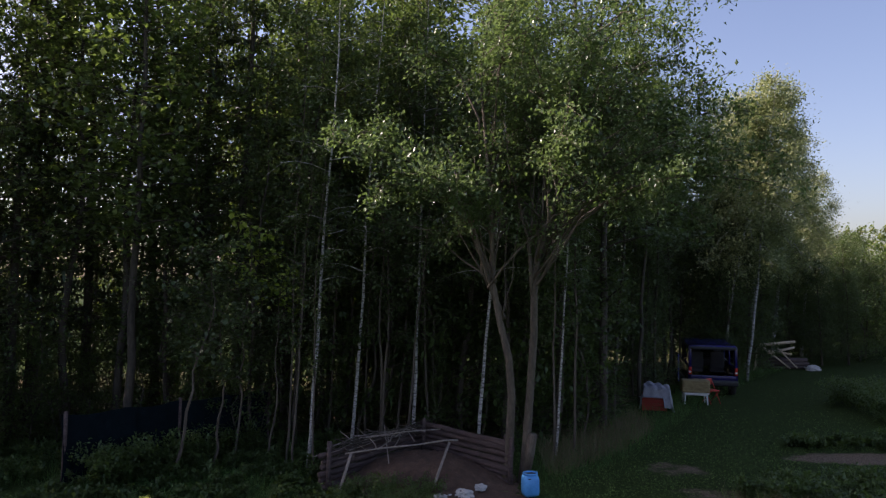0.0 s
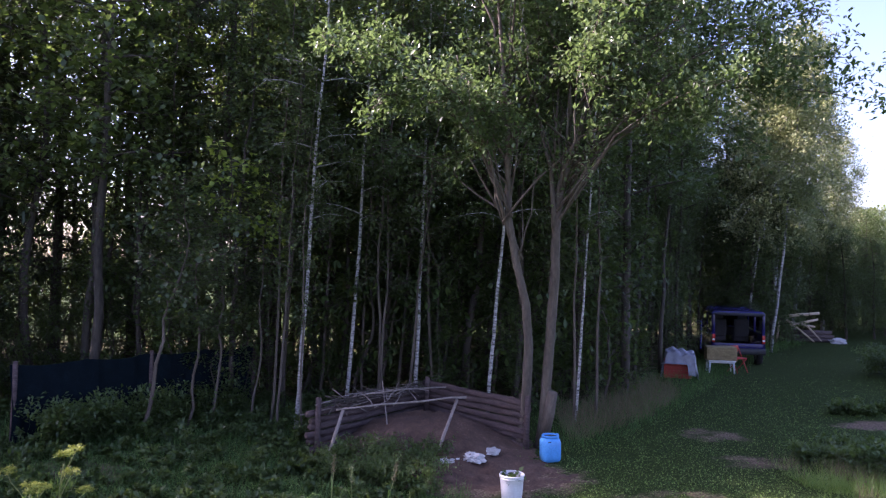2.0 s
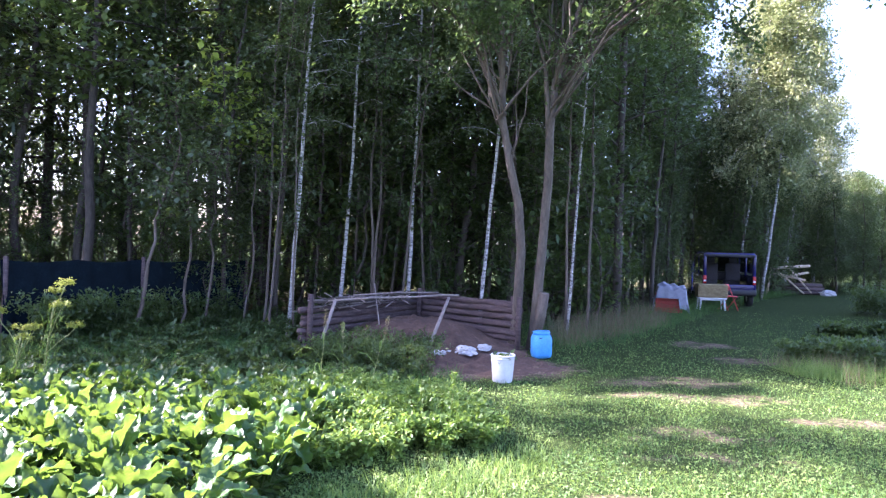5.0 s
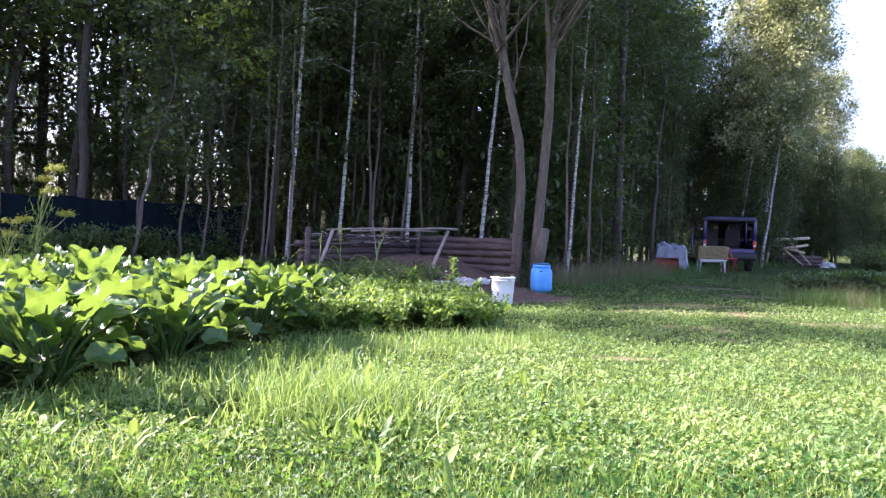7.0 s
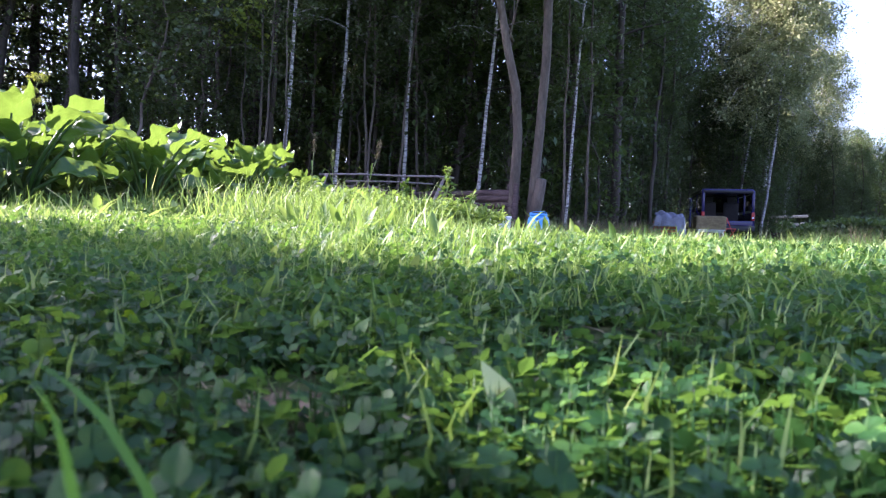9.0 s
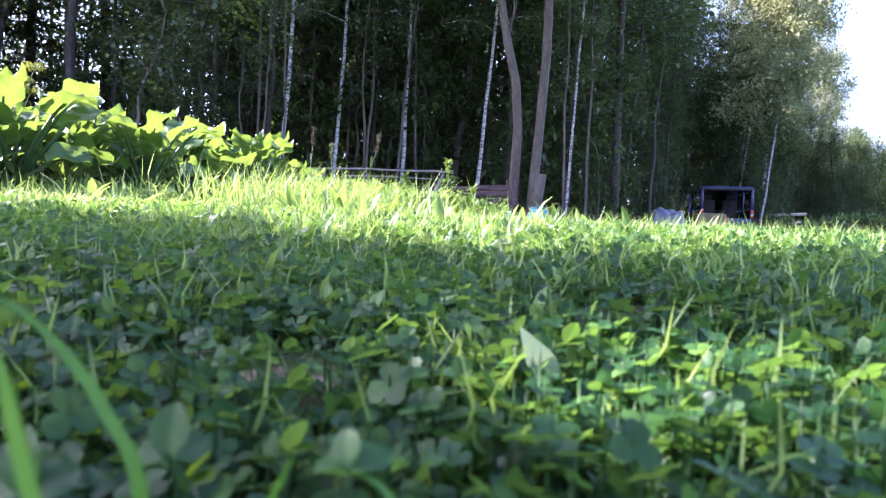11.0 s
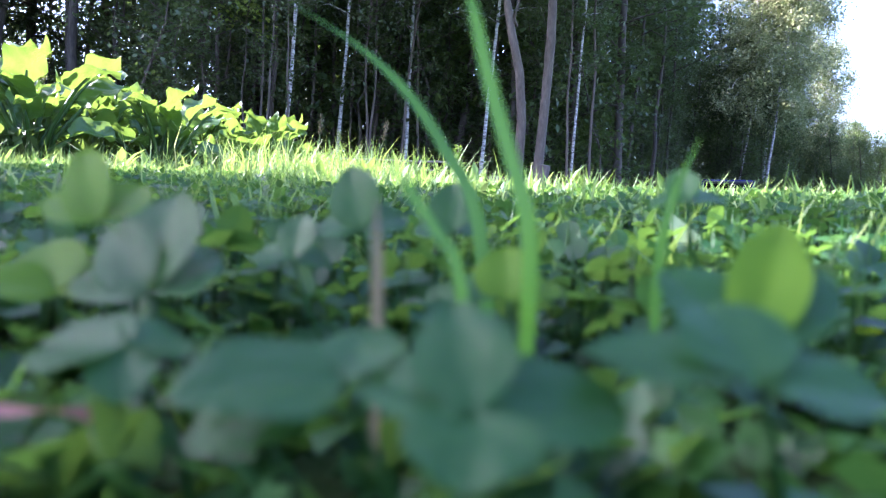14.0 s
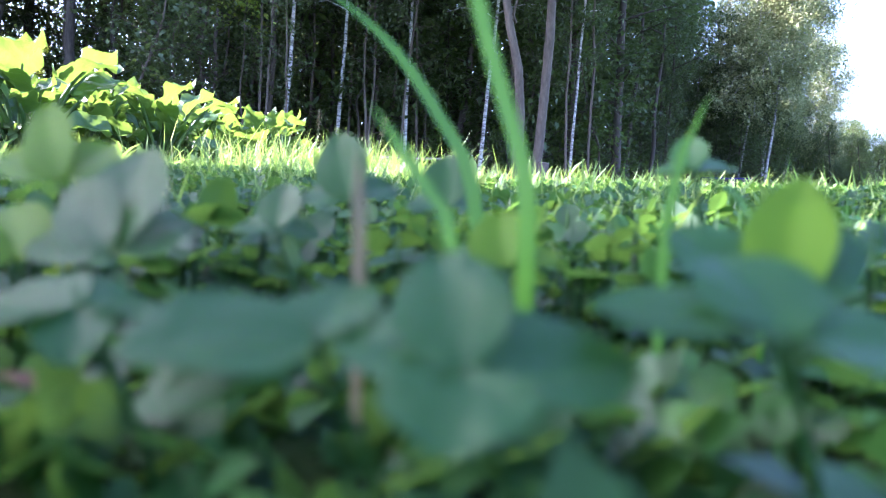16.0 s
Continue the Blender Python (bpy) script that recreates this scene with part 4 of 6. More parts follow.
def sack(seed, x, y, sx, sy, sz, rz):
    rng = np.random.default_rng(seed)
    bm = bmesh.new()
    bmesh.ops.create_icosphere(bm, subdivisions=4, radius=1)
    for v in bm.verts:
        k = 1 + 0.4 * noise.noise(v.co * 2.1 + Vector((seed, 0, 0))) + 0.24 * noise.noise(v.co * 6.0 + Vector((0, seed, 0))) + 0.08 * noise.noise(v.co * 15.0)
        v.co = Vector((v.co.x * sx * k, v.co.y * sy * k, max(v.co.z, -0.5) * sz * k))
    me = bpy.data.meshes.new("sack")
    bm.to_mesh(me)
    bm.free()
    me.materials.append(CRUMPLED)
    ob = new("sack", me)
    ob.matrix_basis = pose(x, y, gz(x, y) + sz * 0.5 + (0.1 if y < 20 else 0.0), 0, 0, rz)
    tagged(ob, "crumpled white empty sack thrown on the earth", "sack", "sacks on the earth")


bucket()
can()
sack(1, -0.1, 10.5, 0.16, 0.1, 0.05, 20)
sack(2, 0.27, 10.6, 0.18, 0.12, 0.08, -15)
sack(3, 0.56, 11.0, 0.16, 0.11, 0.06, 40)
sack(4, 16.1, 30.2, 0.3, 0.2, 0.16, 0)


# ---- net fence among the trees ----
def net_fence():
    f = new("net_fence")
    pts = [(-7.25, 11.0), (-6.5, 11.85), (-5.75, 12.7), (-5.0, 13.5), (-4.3, 14.3)]
    n, m = 60, 10
    t = np.linspace(0, 1, n)
    px, py = np.interp(t, np.linspace(0, 1, 5), [p[0] for p in pts]), np.interp(t, np.linspace(0, 1, 5), [p[1] for p in pts])
    v = []
    for front in (0, 1):
        for j in range(m):
            z = 0.03 + 1.3 * j / (m - 1)
            w = 0.03 * np.sin(t * 40 + j * 0.5) + 0.02 * np.sin(t * 90)
            sag = -0.05 * np.abs(np.sin(t * 4 * math.pi)) * (j / (m - 1))
            v.append(np.stack([px + w + front * 0.006, py + front * 0.006, np.full(n, z) + sag], 1))
    v = np.concatenate(v)
    ij = (np.arange(m - 1)[:, None] * n + np.arange(n - 1)[None]).ravel()
    q = np.stack([ij, ij + 1, ij + n + 1, ij + n], 1)
    part("net", raw_mesh("net", v, np.concatenate([q, q[:, ::-1] + n * m]), NET, True), None, f, "dark blue-green shade net")
    for x, y in (pts[0], pts[2], pts[4]):
        part("post", tube_mesh("post", [(x, y + 0.05, -0.2), (x + 0.02, y + 0.05, 0.6), (x + 0.03, y + 0.05, 1.38)], [0.045, 0.042, 0.04], LOG, 8), None, f)
    tagged(f, "dark shade net fence stretched between wooden posts", "fence")


net_fence()


# ---- the vehicle ----
def vehicle():
    c = new("van")
    c.matrix_basis = pose(8.95, 22.6, 0.0, 0, 0, -12)
    w, l = 1.62, 4.0

    def slab(name, sx, sy, sz, at, mat, bev=0.03, label=""):
        return part(name, box_bm(sx, sy, sz, bev, at), mat, c, label, True)
    slab("floor_pan", w - 0.06, l, 0.12, (0, l / 2, 0.42), CAR_BLUE)
    for s in (-1, 1):
        slab("side_panel", 0.07, l, 0.55, (s * (w / 2 - 0.035), l / 2, 0.72), CAR_BLUE)
        slab("rear_pillar", 0.1, 0.14, 0.78, (s * (w / 2 - 0.06), 0.08, 1.3), CAR_BLUE)
        slab("middle_pillar", 0.07, 0.1, 0.72, (s * (w / 2 - 0.06), 1.5, 1.3), CAR_BLUE)
        slab("front_pillar", 0.06, 0.08, 0.72, (s * (w / 2 - 0.06), 2.7, 1.28), CAR_BLUE)
        slab("sill", 0.09, l * 0.9, 0.12, (s * (w / 2 - 0.03), l / 2, 0.4), BLACK_PLASTIC)
        lamp = slab("tail_lamp", 0.1, 0.05, 0.26, (s * (w / 2 - 0.06), 0.0, 0.86), TAIL_RED, 0.015, "red tail lamp")
        part("reflector", box_bm(0.07, 0.02, 0.06, 0.005, (s * (w / 2 - 0.06), -0.03, 0.82)), WHITE_PLASTIC, lamp)
        part("side_window", box_bm(0.012, 1.1, 0.5, 0.004, (s * (w / 2 - 0.05), 0.8, 1.32)), GLASS, c)
        part("side_window", box_bm(0.012, 1.05, 0.5, 0.004, (s * (w / 2 - 0.05), 2.1, 1.32)), GLASS, c)
        part("mirror", box_bm(0.16, 0.1, 0.14, 0.03, (s * (w / 2 + 0.08), 2.75, 1.12)), BLACK_PLASTIC, c, "", True)
        for y in (0.62, 3.2):
            wheel = new("wheel")
            wheel.parent = c
            wheel.matrix_basis = pose(s * (w / 2 - 0.1), y, 0.31, 0, 90, 0)
            part("tyre", lathe_bm([(0.2, -0.09), (0.28, -0.095), (0.31, -0.06), (0.312, 0), (0.31, 0.06), (0.28, 0.095), (0.2, 0.09)], 32), RUBBER, wheel, "", True)
            part("rim", lathe_bm([(0.0, 0.03), (0.06, 0.035), (0.1, 0.02), (0.2, 0.06), (0.2, -0.06), (0.0, -0.06)], 24), STEEL, wheel, "", True)
    slab("roof", w - 0.04, 3.0, 0.16, (0, 1.55, 1.66), CAR_BLUE, 0.075)
    slab("bonnet", w - 0.08, 1.1, 0.12, (0, 3.5, 0.98), CAR_BLUE, 0.05)
    slab("dashboard", w - 0.2, 0.4, 0.3, (0, 2.7, 0.9), BLACK_PLASTIC, 0.05)
    slab("rear_bumper", w, 0.14, 0.2, (0, -0.04, 0.47), BLACK_PLASTIC, 0.05, "dark plastic bumper")
    slab("tailgate", w - 0.14, 0.06, 0.24, (0, -0.01, 0.6), CAR_BLUE, 0.02, "lower tailgate in dark blue paint")
    slab("roof_edge", w - 0.1, 0.1, 0.1, (0, 0.05, 1.64), BLACK_PLASTIC, 0.03)
    part("windscreen", box_bm(w - 0.2, 0.012, 0.55, 0.004, (0, 2.8, 1.35)), GLASS, c)
    for s in (-1, 1):
        seat = part("seat", box_bm(0.5, 0.45, 0.2, 0.06, (s * 0.36, 1.9, 0.72)), SEAT_CLOTH, c, "", True)
        part("seat_back", box_bm(0.48, 0.14, 0.6, 0.06, (s * 0.36, 1.65, 1.08)), SEAT_CLOTH, seat, "", True)
        part("headrest", box_bm(0.26, 0.1, 0.18, 0.04, (s * 0.36, 1.62, 1.47)), SEAT_CLOTH, seat, "", True)
    slab("open_door", 0.06, 0.95, 0.95, (-w / 2 - 0.34, 0.35, 0.95), CAR_BLUE, 0.03, "rear door swung open")
    tagged(c, "dark blue van parked on the grass with its rear open", "van")


def glass():
    m, n, l, b = shader("car_glass")
    b.inputs["Transmission Weight"].default_value, b.inputs["Roughness"].default_value = 0.9, 0.02
    b.inputs["Base Color"].default_value = (0.12, 0.13, 0.14, 1)
    return m


GLASS = glass()
vehicle()


def table_and_bale():
    t = new("plastic_table")
    t.matrix_basis = pose(7.8, 21.0, 0.0, 0, 0, -8)
    part("tabletop", box_bm(0.78, 0.55, 0.035, 0.014, (0, 0, 0.37)), WHITE_PLASTIC, t, "", True)
    part("apron", box_bm(0.68, 0.45, 0.05, 0.01, (0, 0, 0.335)), WHITE_PLASTIC, t, "", True)
    for x, y in ((-0.33, -0.2), (0.33, -0.2), (-0.33, 0.2), (0.33, 0.2)):
        part("leg", tube_mesh("leg", [(x * 1.08, y * 1.08, 0.0), (x, y, 0.35)], [0.022, 0.032], WHITE_PLASTIC, 8), None, t)
    tagged(t, "low white plastic garden table on the grass", "table")
    b = box_bm(0.86, 0.5, 0.4, 0.05)
    bmesh.ops.subdivide_edges(b, edges=b.edges[:], cuts=3, use_grid_fill=True)
    for v in b.verts:
        v.co += Vector((noise.noise(v.co * 14), noise.noise(v.co * 14 + Vector((5, 0, 0))), noise.noise(v.co * 14 + Vector((9, 0, 0))))) * 0.012
    me = bpy.data.meshes.new("straw_bale")
    b.to_mesh(me)
    b.free()
    me.materials.append(STRAW)
    ob = new("straw_bale", me)
    ob.matrix_basis = pose(7.8, 21.0, 0.588, 0, 0, -8)
    tagged(ob, "straw-coloured bale lying on the white table", "bale")
    ch = new("folding_chair")
    ch.matrix_basis = pose(8.36, 21.15, 0.0, 0, 0, 25)
    for s in (-1, 1):
        part("leg", tube_mesh("leg", [(s * 0.2, -0.22, 0), (s * 0.2, 0.2, 0.78)], [0.014, 0.014], RED_PLASTIC, 8), None, ch)
        part("leg", tube_mesh("leg", [(s * 0.18, 0.22, 0), (s * 0.18, -0.18, 0.42)], [0.014, 0.014], RED_PLASTIC, 8), None, ch)
    part("seat", box_bm(0.4, 0.36, 0.03, 0.012, (0, 0.0, 0.43)), RED_PLASTIC, ch, "", True)
    part("backrest", box_bm(0.4, 0.03, 0.2, 0.012, (0, 0.18, 0.68)), RED_PLASTIC, ch, "", True)
    tagged(ch, "small red folding chair beside the white table", "chair")


table_and_bale()


def crate_and_sheet():
    c = new("crate")
    c.matrix_basis = pose(6.2, 19.9, 0.0, 0, 0, -15)
    for z in (0.05, 0.16, 0.27, 0.38, 0.49):
        for s in (-1, 1):
            part("slat", box_bm(0.72, 0.02, 0.085, 0.006, (0, s * 0.25, z + 0.02)), RED_PLASTIC, c)
            part("slat", box_bm(0.02, 0.48, 0.085, 0.006, (s * 0.35, 0, z + 0.02)), RED_PLASTIC, c)
    for x in (-0.34, 0.34):
        for y in (-0.24, 0.24):
            part("corner_post", box_bm(0.05, 0.05, 0.56, 0.008, (x, y, 0.28)), RED_PLASTIC, c)
    part("base", box_bm(0.7, 0.48, 0.02, 0.005, (0, 0, 0.02)), RED_PLASTIC, c)
    tagged(c, "red plastic crate standing in the grass", "crate")
    n = 40
    u, v = np.meshgrid(np.linspace(-1, 1, n), np.linspace(-1, 1, n))
    x, y = u * 0.75, v * 0.55
    over = np.clip(np.maximum(np.abs(x) - 0.37, np.abs(y) - 0.27), 0, None)
    z = 0.62 + 0.2 * np.exp(-((x + 0.25) ** 2 + y ** 2) * 9) + 0.12 * np.exp(-((x - 0.25) ** 2 + y ** 2) * 12) - over * 1.75
    z += 0.03 * np.sin(x * 23 + y * 9) + 0.025 * np.sin(y * 31 - x * 12)
    keep = 0.37 + np.clip(np.abs(x) - 0.37, 0, None) * 0.35
    x = np.sign(x) * np.minimum(np.abs(x), keep) + 0.02 * np.sin(y * 20)
    y = np.sign(y) * np.minimum(np.abs(y), 0.275 + np.clip(np.abs(y) - 0.275, 0, None) * 0.35)
    z = np.maximum(z, 0.02)
    z = np.where((v < -0.4) & (u < 0.25), np.maximum(z, 0.42), z)
    ij = (np.arange(n - 1)[:, None] * n + np.arange(n - 1)[None]).ravel()
    top = np.stack([x, y, z], -1).reshape(-1, 3)
    q = np.stack([ij, ij + 1, ij + n + 1, ij + n], 1)
    me = raw_mesh("plastic_sheet", np.concatenate([top, top + np.array([0, 0, 0.005])]), np.concatenate([q[:, ::-1], q + n * n]), SHEET, True)
    ob = new("plastic_sheet", me)
    ob.matrix_basis = pose(6.25, 19.85, 0.0, 0, 0, -15)
    tagged(ob, "milky plastic sheet draped over the red crate", "plastic sheet")


crate_and_sheet()


def timber():
    t = new("timber_rack")
    bars = [((13.9, 30.0, 0), (14.2, 30.1, 1.15), 0.05), ((14.1, 30.0, 1.12), (16.7, 30.6, 1.25), 0.07), ((14.4, 30.1, 1.1), (16.3, 30.4, 0.05), 0.04),
            ((14.9, 30.3, 0.75), (16.9, 31.0, 0.95), 0.06), ((15.3, 30.2, 1.1), (16.6, 30.2, 0.1), 0.035), ((14.6, 30.6, 0.9), (17.0, 31.4, 0.6), 0.05), ((13.95, 31.0, 0.0), (14.3, 31.0, 1.1), 0.05)]
    for a, b, r in bars:
        a, b = (13.4 + (a[0] - 13.9) * 0.74, *a[1:]), (13.4 + (b[0] - 13.9) * 0.74, *b[1:])
        part("beam", tube_mesh("beam", [a, tuple((p + q) / 2 for p, q in zip(a, b)), b], [r, r * 0.95, r * 0.9], TIMBER, 8), None, t)
    tagged(t, "leaning rack of pale peeled timber poles", "timber rack")
    p = new("log_pile")
    rng = np.random.default_rng(4)
    for i in range(16):
        x, y, z = 13.9 + rng.uniform(0, 0.5), 30.5 + 0.17 * (i % 6), 0.08 + 0.16 * (i // 6)
        part("log", tube_mesh("log", [(x, y, z), (x + 0.9, y + 0.05, z + 0.02), (x + 1.8, y + 0.1, z)], [0.085, 0.082, 0.08], LOG, 9), None, p)
    tagged(p, "low pile of brown logs under the rack", "log pile")


timber()


# ---- plants of the garden ----
def leaf_blade(rng, length, width, nod, wave):
    """One stalked leaf along +y: a straight stalk, then a cupped, crinkled blade that nods over by nod radians."""
    n, m = 14, 9
    stem = rng.uniform(1.1, 1.75) * length
    ph, fold = rng.uniform(0, 6.28), rng.uniform(0.12, 0.34)
    vs = []
    for i in range(n):
        t = i / (n - 1)
        prof = max(0.12, math.sin(math.pi * (0.08 + 0.88 * t))) ** 0.5 * (1 - 0.12 * t)
        a = nod * t
        y = stem + length * math.sin(a) / nod
        z = -length * (1 - math.cos(a)) / nod
        up = np.array([0, math.sin(a), math.cos(a)])
        for j in range(m):
            s = (j / (m - 1)) * 2 - 1
            lift = fold * width * abs(s) + rng.normal(0, 0.012) * width + wave * s * s * math.sin(t * 13 + s * 2.6 + ph) * width + 0.03 * width * math.sin(t * 24 + ph) * math.sin(s * 7 + ph)
            vs.append(np.array([s * width * 0.5 * prof, y, z]) + up * lift)
    f = []
    for i in range(n - 1):
        for j in range(m - 1):
            a = i * m + j
            f += [(a, a + 1, a + m + 1), (a, a + m + 1, a + m)]
    v, f = np.array(vs), np.array(f)
    sv, sf = tube([(0, 0, -0.02), (0, stem * 0.5, 0.012), (0, stem, -0.003), tuple(v[4 * m + 4] - np.array([0, 0, 0.006]))], [0.011, 0.009, 0.007, 0.003], 5)
    return merge([(v, f), (sv, sf)])


def beet_plants():
    rng = np.random.default_rng(11)
    plants = []
    for k in range(5):
        p = new("beet_plant")
        n = 22
        for i in range(n):
            inner = i / n
            L = rng.uniform(0.12, 0.205) * (1.06 - 0.12 * inner)
            v, f = leaf_blade(rng, L, L * rng.uniform(0.58, 0.85), rng.uniform(0.6, 2.3) * (1 - 0.35 * inner), rng.uniform(0.07, 0.17))
            ob = part("leaf", raw_mesh("leaf", v, f, BEET, True), None, p)
            ob.matrix_basis = pose(0, 0, 0.03, 0, 0, i * 137 + rng.uniform(-20, 20)) @ pose(0, 0.02, 0, 40 + 46 * inner ** 0.7 + rng.uniform(-14, 10), 0, 0) @ pose(0, 0, 0, 0, rng.uniform(-55, 55), 0)
        tagged(p, "leafy beet plant with large waved green leaves", "beet plant", "beet plants in the bed")
        plants.append(p)
    spots = []
    for _ in range(4000):
        x, y = rng.uniform(-6.5, -1.0), rng.uniform(2.6, 6.9)
        if x > np.interp(y, [2.6, 2.8, 3.2, 3.6, 4.1, 5.2, 7.0], [-1.75, -1.5, -1.32, -1.1, -0.85, -0.85, -1.3]) or (x - spots_dill[0]) ** 2 + (y - spots_dill[1]) ** 2 < 0.09:
            continue
        if all((x - a) ** 2 + (y - b) ** 2 > 0.13 for a, b in spots):
            spots.append((x, y))
        if len(spots) >= 150:
            break
    for i, (x, y) in enumerate(spots):
        s = rng.uniform(0.98, 1.22) * float(np.interp(y, [3.2, 5.0, 6.5], [1.0, 0.92, 0.7]))
        m = upright(x, y, rng.uniform(0, 360), s)
        if i < 5:
            put(plants[i], m)
        else:
            copied(plants[i % 5], m)


spots_dill = (-3.85, 6.35)
beet_plants()


def dill(x, y, h, seed, label):
    rng = np.random.default_rng(seed)
    d = new("dill_plant")
    d.matrix_basis = upright(x, y, 0, 1)
    stem = bent(rng, (0, 0, -0.03), (0.12 * h, 0, h * 0.9), 8, 0.01)
    part("stem", tube_mesh("stem", stem, np.linspace(0.011, 0.006, 8), STALK, 6), None, d)
    tips = [stem[-1] + np.array([0.0, 0, 0.06])]
    for k in range(3):
        q = along(stem, np.array([0.5 + 0.15 * k]))[0]
        a = rng.uniform(0, 6.28)
        e = q + np.array([math.cos(a) * 0.24 + 0.06, math.sin(a) * 0.2, 0.26 + 0.05 * k])
        part("branch", tube_mesh("branch", bent(rng, q, e, 5, 0.01), np.linspace(0.006, 0.004, 5), STALK, 5), None, d)
        tips.append(e)
    for e in tips:
        rays, dots = [], []
        for j in range(22):
            a, r = rng.uniform(0, 6.28), rng.uniform(0.2, 1) ** 0.5 * 0.075
            o = e + np.array([math.cos(a) * r, math.sin(a) * r, 0.07 - r * r * 9])
            rays.append(tube([e, (e + o) / 2 + np.array([0, 0, 0.005]), o], [0.0018, 0.0015, 0.0012], 3))
            pt = o + rng.normal(0, 0.012, (16, 3)) * np.array([1, 1, 0.8])
            dots.append(stamp(*ROUND_LEAF, turned(rng, 16, 30, 0.012, 0.02), pt))
        v, f = merge(rays + dots)
        part("umbel", raw_mesh("umbel", v, f, FLOWER), None, d, "yellow-green flower umbel")
    pts = np.concatenate([along(stem, rng.uniform(0.2, 0.9, 40)) + rng.normal(0, 0.05, (40, 3)) for _ in range(6)])
    v, f = stamp(*BLADE, turned(rng, len(pts), 45, 0.05, 0.12), pts)
    part("foliage", raw_mesh("foliage", v, f, FEATHER), None, d)
    tagged(d, label, "dill plant")


dill(-3.85, 6.3, 1.12, 1, "tall dill gone to seed above the beet bed")
dill(-4.3, 6.6, 0.7, 2, "smaller dill with thin yellow umbels")


def feathery(name, label, category, count, region, h_lo, h_hi, mat, seed, fronds=7, tmpl=None):
    """A patch of feathery plants: fronds with many small side leaves, as one mass."""
    rng = np.random.default_rng(seed)
    P = []
    for _ in range(count):
        x, y = region(rng)
        h = rng.uniform(h_lo, h_hi)
        z0 = gz(x, y)
        for k in range(fronds):
            a = rng.uniform(0, 6.28)
            lean = rng.uniform(0.15, 0.75) * h
            t = np.linspace(0.15, 1, 12)
            c = np.stack([x + np.cos(a) * lean * t ** 1.4, y + np.sin(a) * lean * t ** 1.4, z0 + h * (t - 0.22 * t ** 3)], 1)
            c = np.repeat(c, 3, 0) + rng.normal(0, 0.022 * h / 0.4, (36, 3))
            P.append(c)
    P = np.concatenate(P)
    v, f = stamp(*(tmpl or BLADE), turned(rng, len(P), 40, 0.05, 0.11, 10), P)
    tagged(new(name, raw_mesh(name, v, f, mat)), label, category, kind="stuff")


def weeds_region(rng):
    while True:
        x, y = rng.uniform(-1.7, 0.8), rng.uniform(4.5, 7.5)
        front = 4.75 + 0.72 * (x + 0.9)
        right = np.interp(y, [4.5, 5.9, 7.1, 9.2], [-0.4, 0.62, 0.0, -0.3])
        if y > front and x < right:
            return x, y


feathery("carrot_foliage", "dense feathery carrot tops and weeds", "carrot tops", 250, weeds_region, 0.18, 0.4, FEATHER, 21, 7, (LEAF[0] * 0.62, LEAF[1]))
feathery("dill_thicket", "feathery dill growing on the earth heap", "dill", 52, lambda r: (r.uniform(-2.0, -0.2), r.uniform(9.3, 10.8)), 0.25, 0.55, LEAF_BUSH, 22, 7, (LEAF[0] * 0.6, LEAF[1]))
feathery("potato_row", "dark bushy potato plants in a row", "potato plants", 60, lambda r: (8.0 + 5 * r.uniform(0, 1), 15.3 + r.normal(0, 0.35)), 0.18, 0.36, LEAF_BUSH, 23, 7, LEAF)
feathery("garden_shrubs", "low leafy plants at the edge of the vegetable bed", "garden plants", 110, lambda r: (lambda a, q: (7.4 + 2.0 * q * math.cos(a), 10.9 + 0.9 * q * math.sin(a)))(r.uniform(0, 6.28), r.uniform(0, 1) ** 0.5), 0.22, 0.5, LEAF_BUSH, 24, 7, LEAF)
feathery("raspberry_bushes", "dark green raspberry bushes", "bushes", 80, lambda r: (r.uniform(12.0, 17.5), r.uniform(17.5, 22)), 0.7, 1.2, LEAF_BUSH, 25, 9, LEAF)
feathery("nettles", "dark undergrowth herbs under the wood's edge", "undergrowth", 200, lambda r: (lambda x: (x, float(edge_y(np.float64(x))) - r.uniform(-1.5, 2.4)))(r.uniform(-10, -2.6)), 0.18, 0.42, LEAF_BUSH, 26, 6, LEAF)
feathery("bed_weeds", "low weeds between the beet bed and the wood", "weeds", 240, lambda r: (r.uniform(-7.5, -0.4), r.uniform(7.4, 11.2)), 0.1, 0.24, LEAF_BUSH, 27, 5, LEAF)

feathery("fence_herbs", "tall herbs growing up before the shade net", "undergrowth", 60, lambda r: (lambda k: (-7.2 + 2.9 * k + 0.25, 10.9 + 3.3 * k - r.uniform(0.15, 0.9)))(0.18 + 0.75 * r.uniform(0, 1) ** 1.4), 0.35, 1.0, LEAF_BUSH, 29, 6, LEAF)
feathery("bed_undergrowth", "dark low weeds between the beet plants", "weeds", 330, lambda r: (lambda y: (np.interp(y, [2.6, 3.2, 4.1, 7.0], [-1.7, -1.4, -1.05, -1.2]) - r.uniform(0, 1) ** 1.5 * 4.5, y))(r.uniform(2.6, 6.9)), 0.08, 0.22, LEAF_BUSH, 28, 5, LEAF)


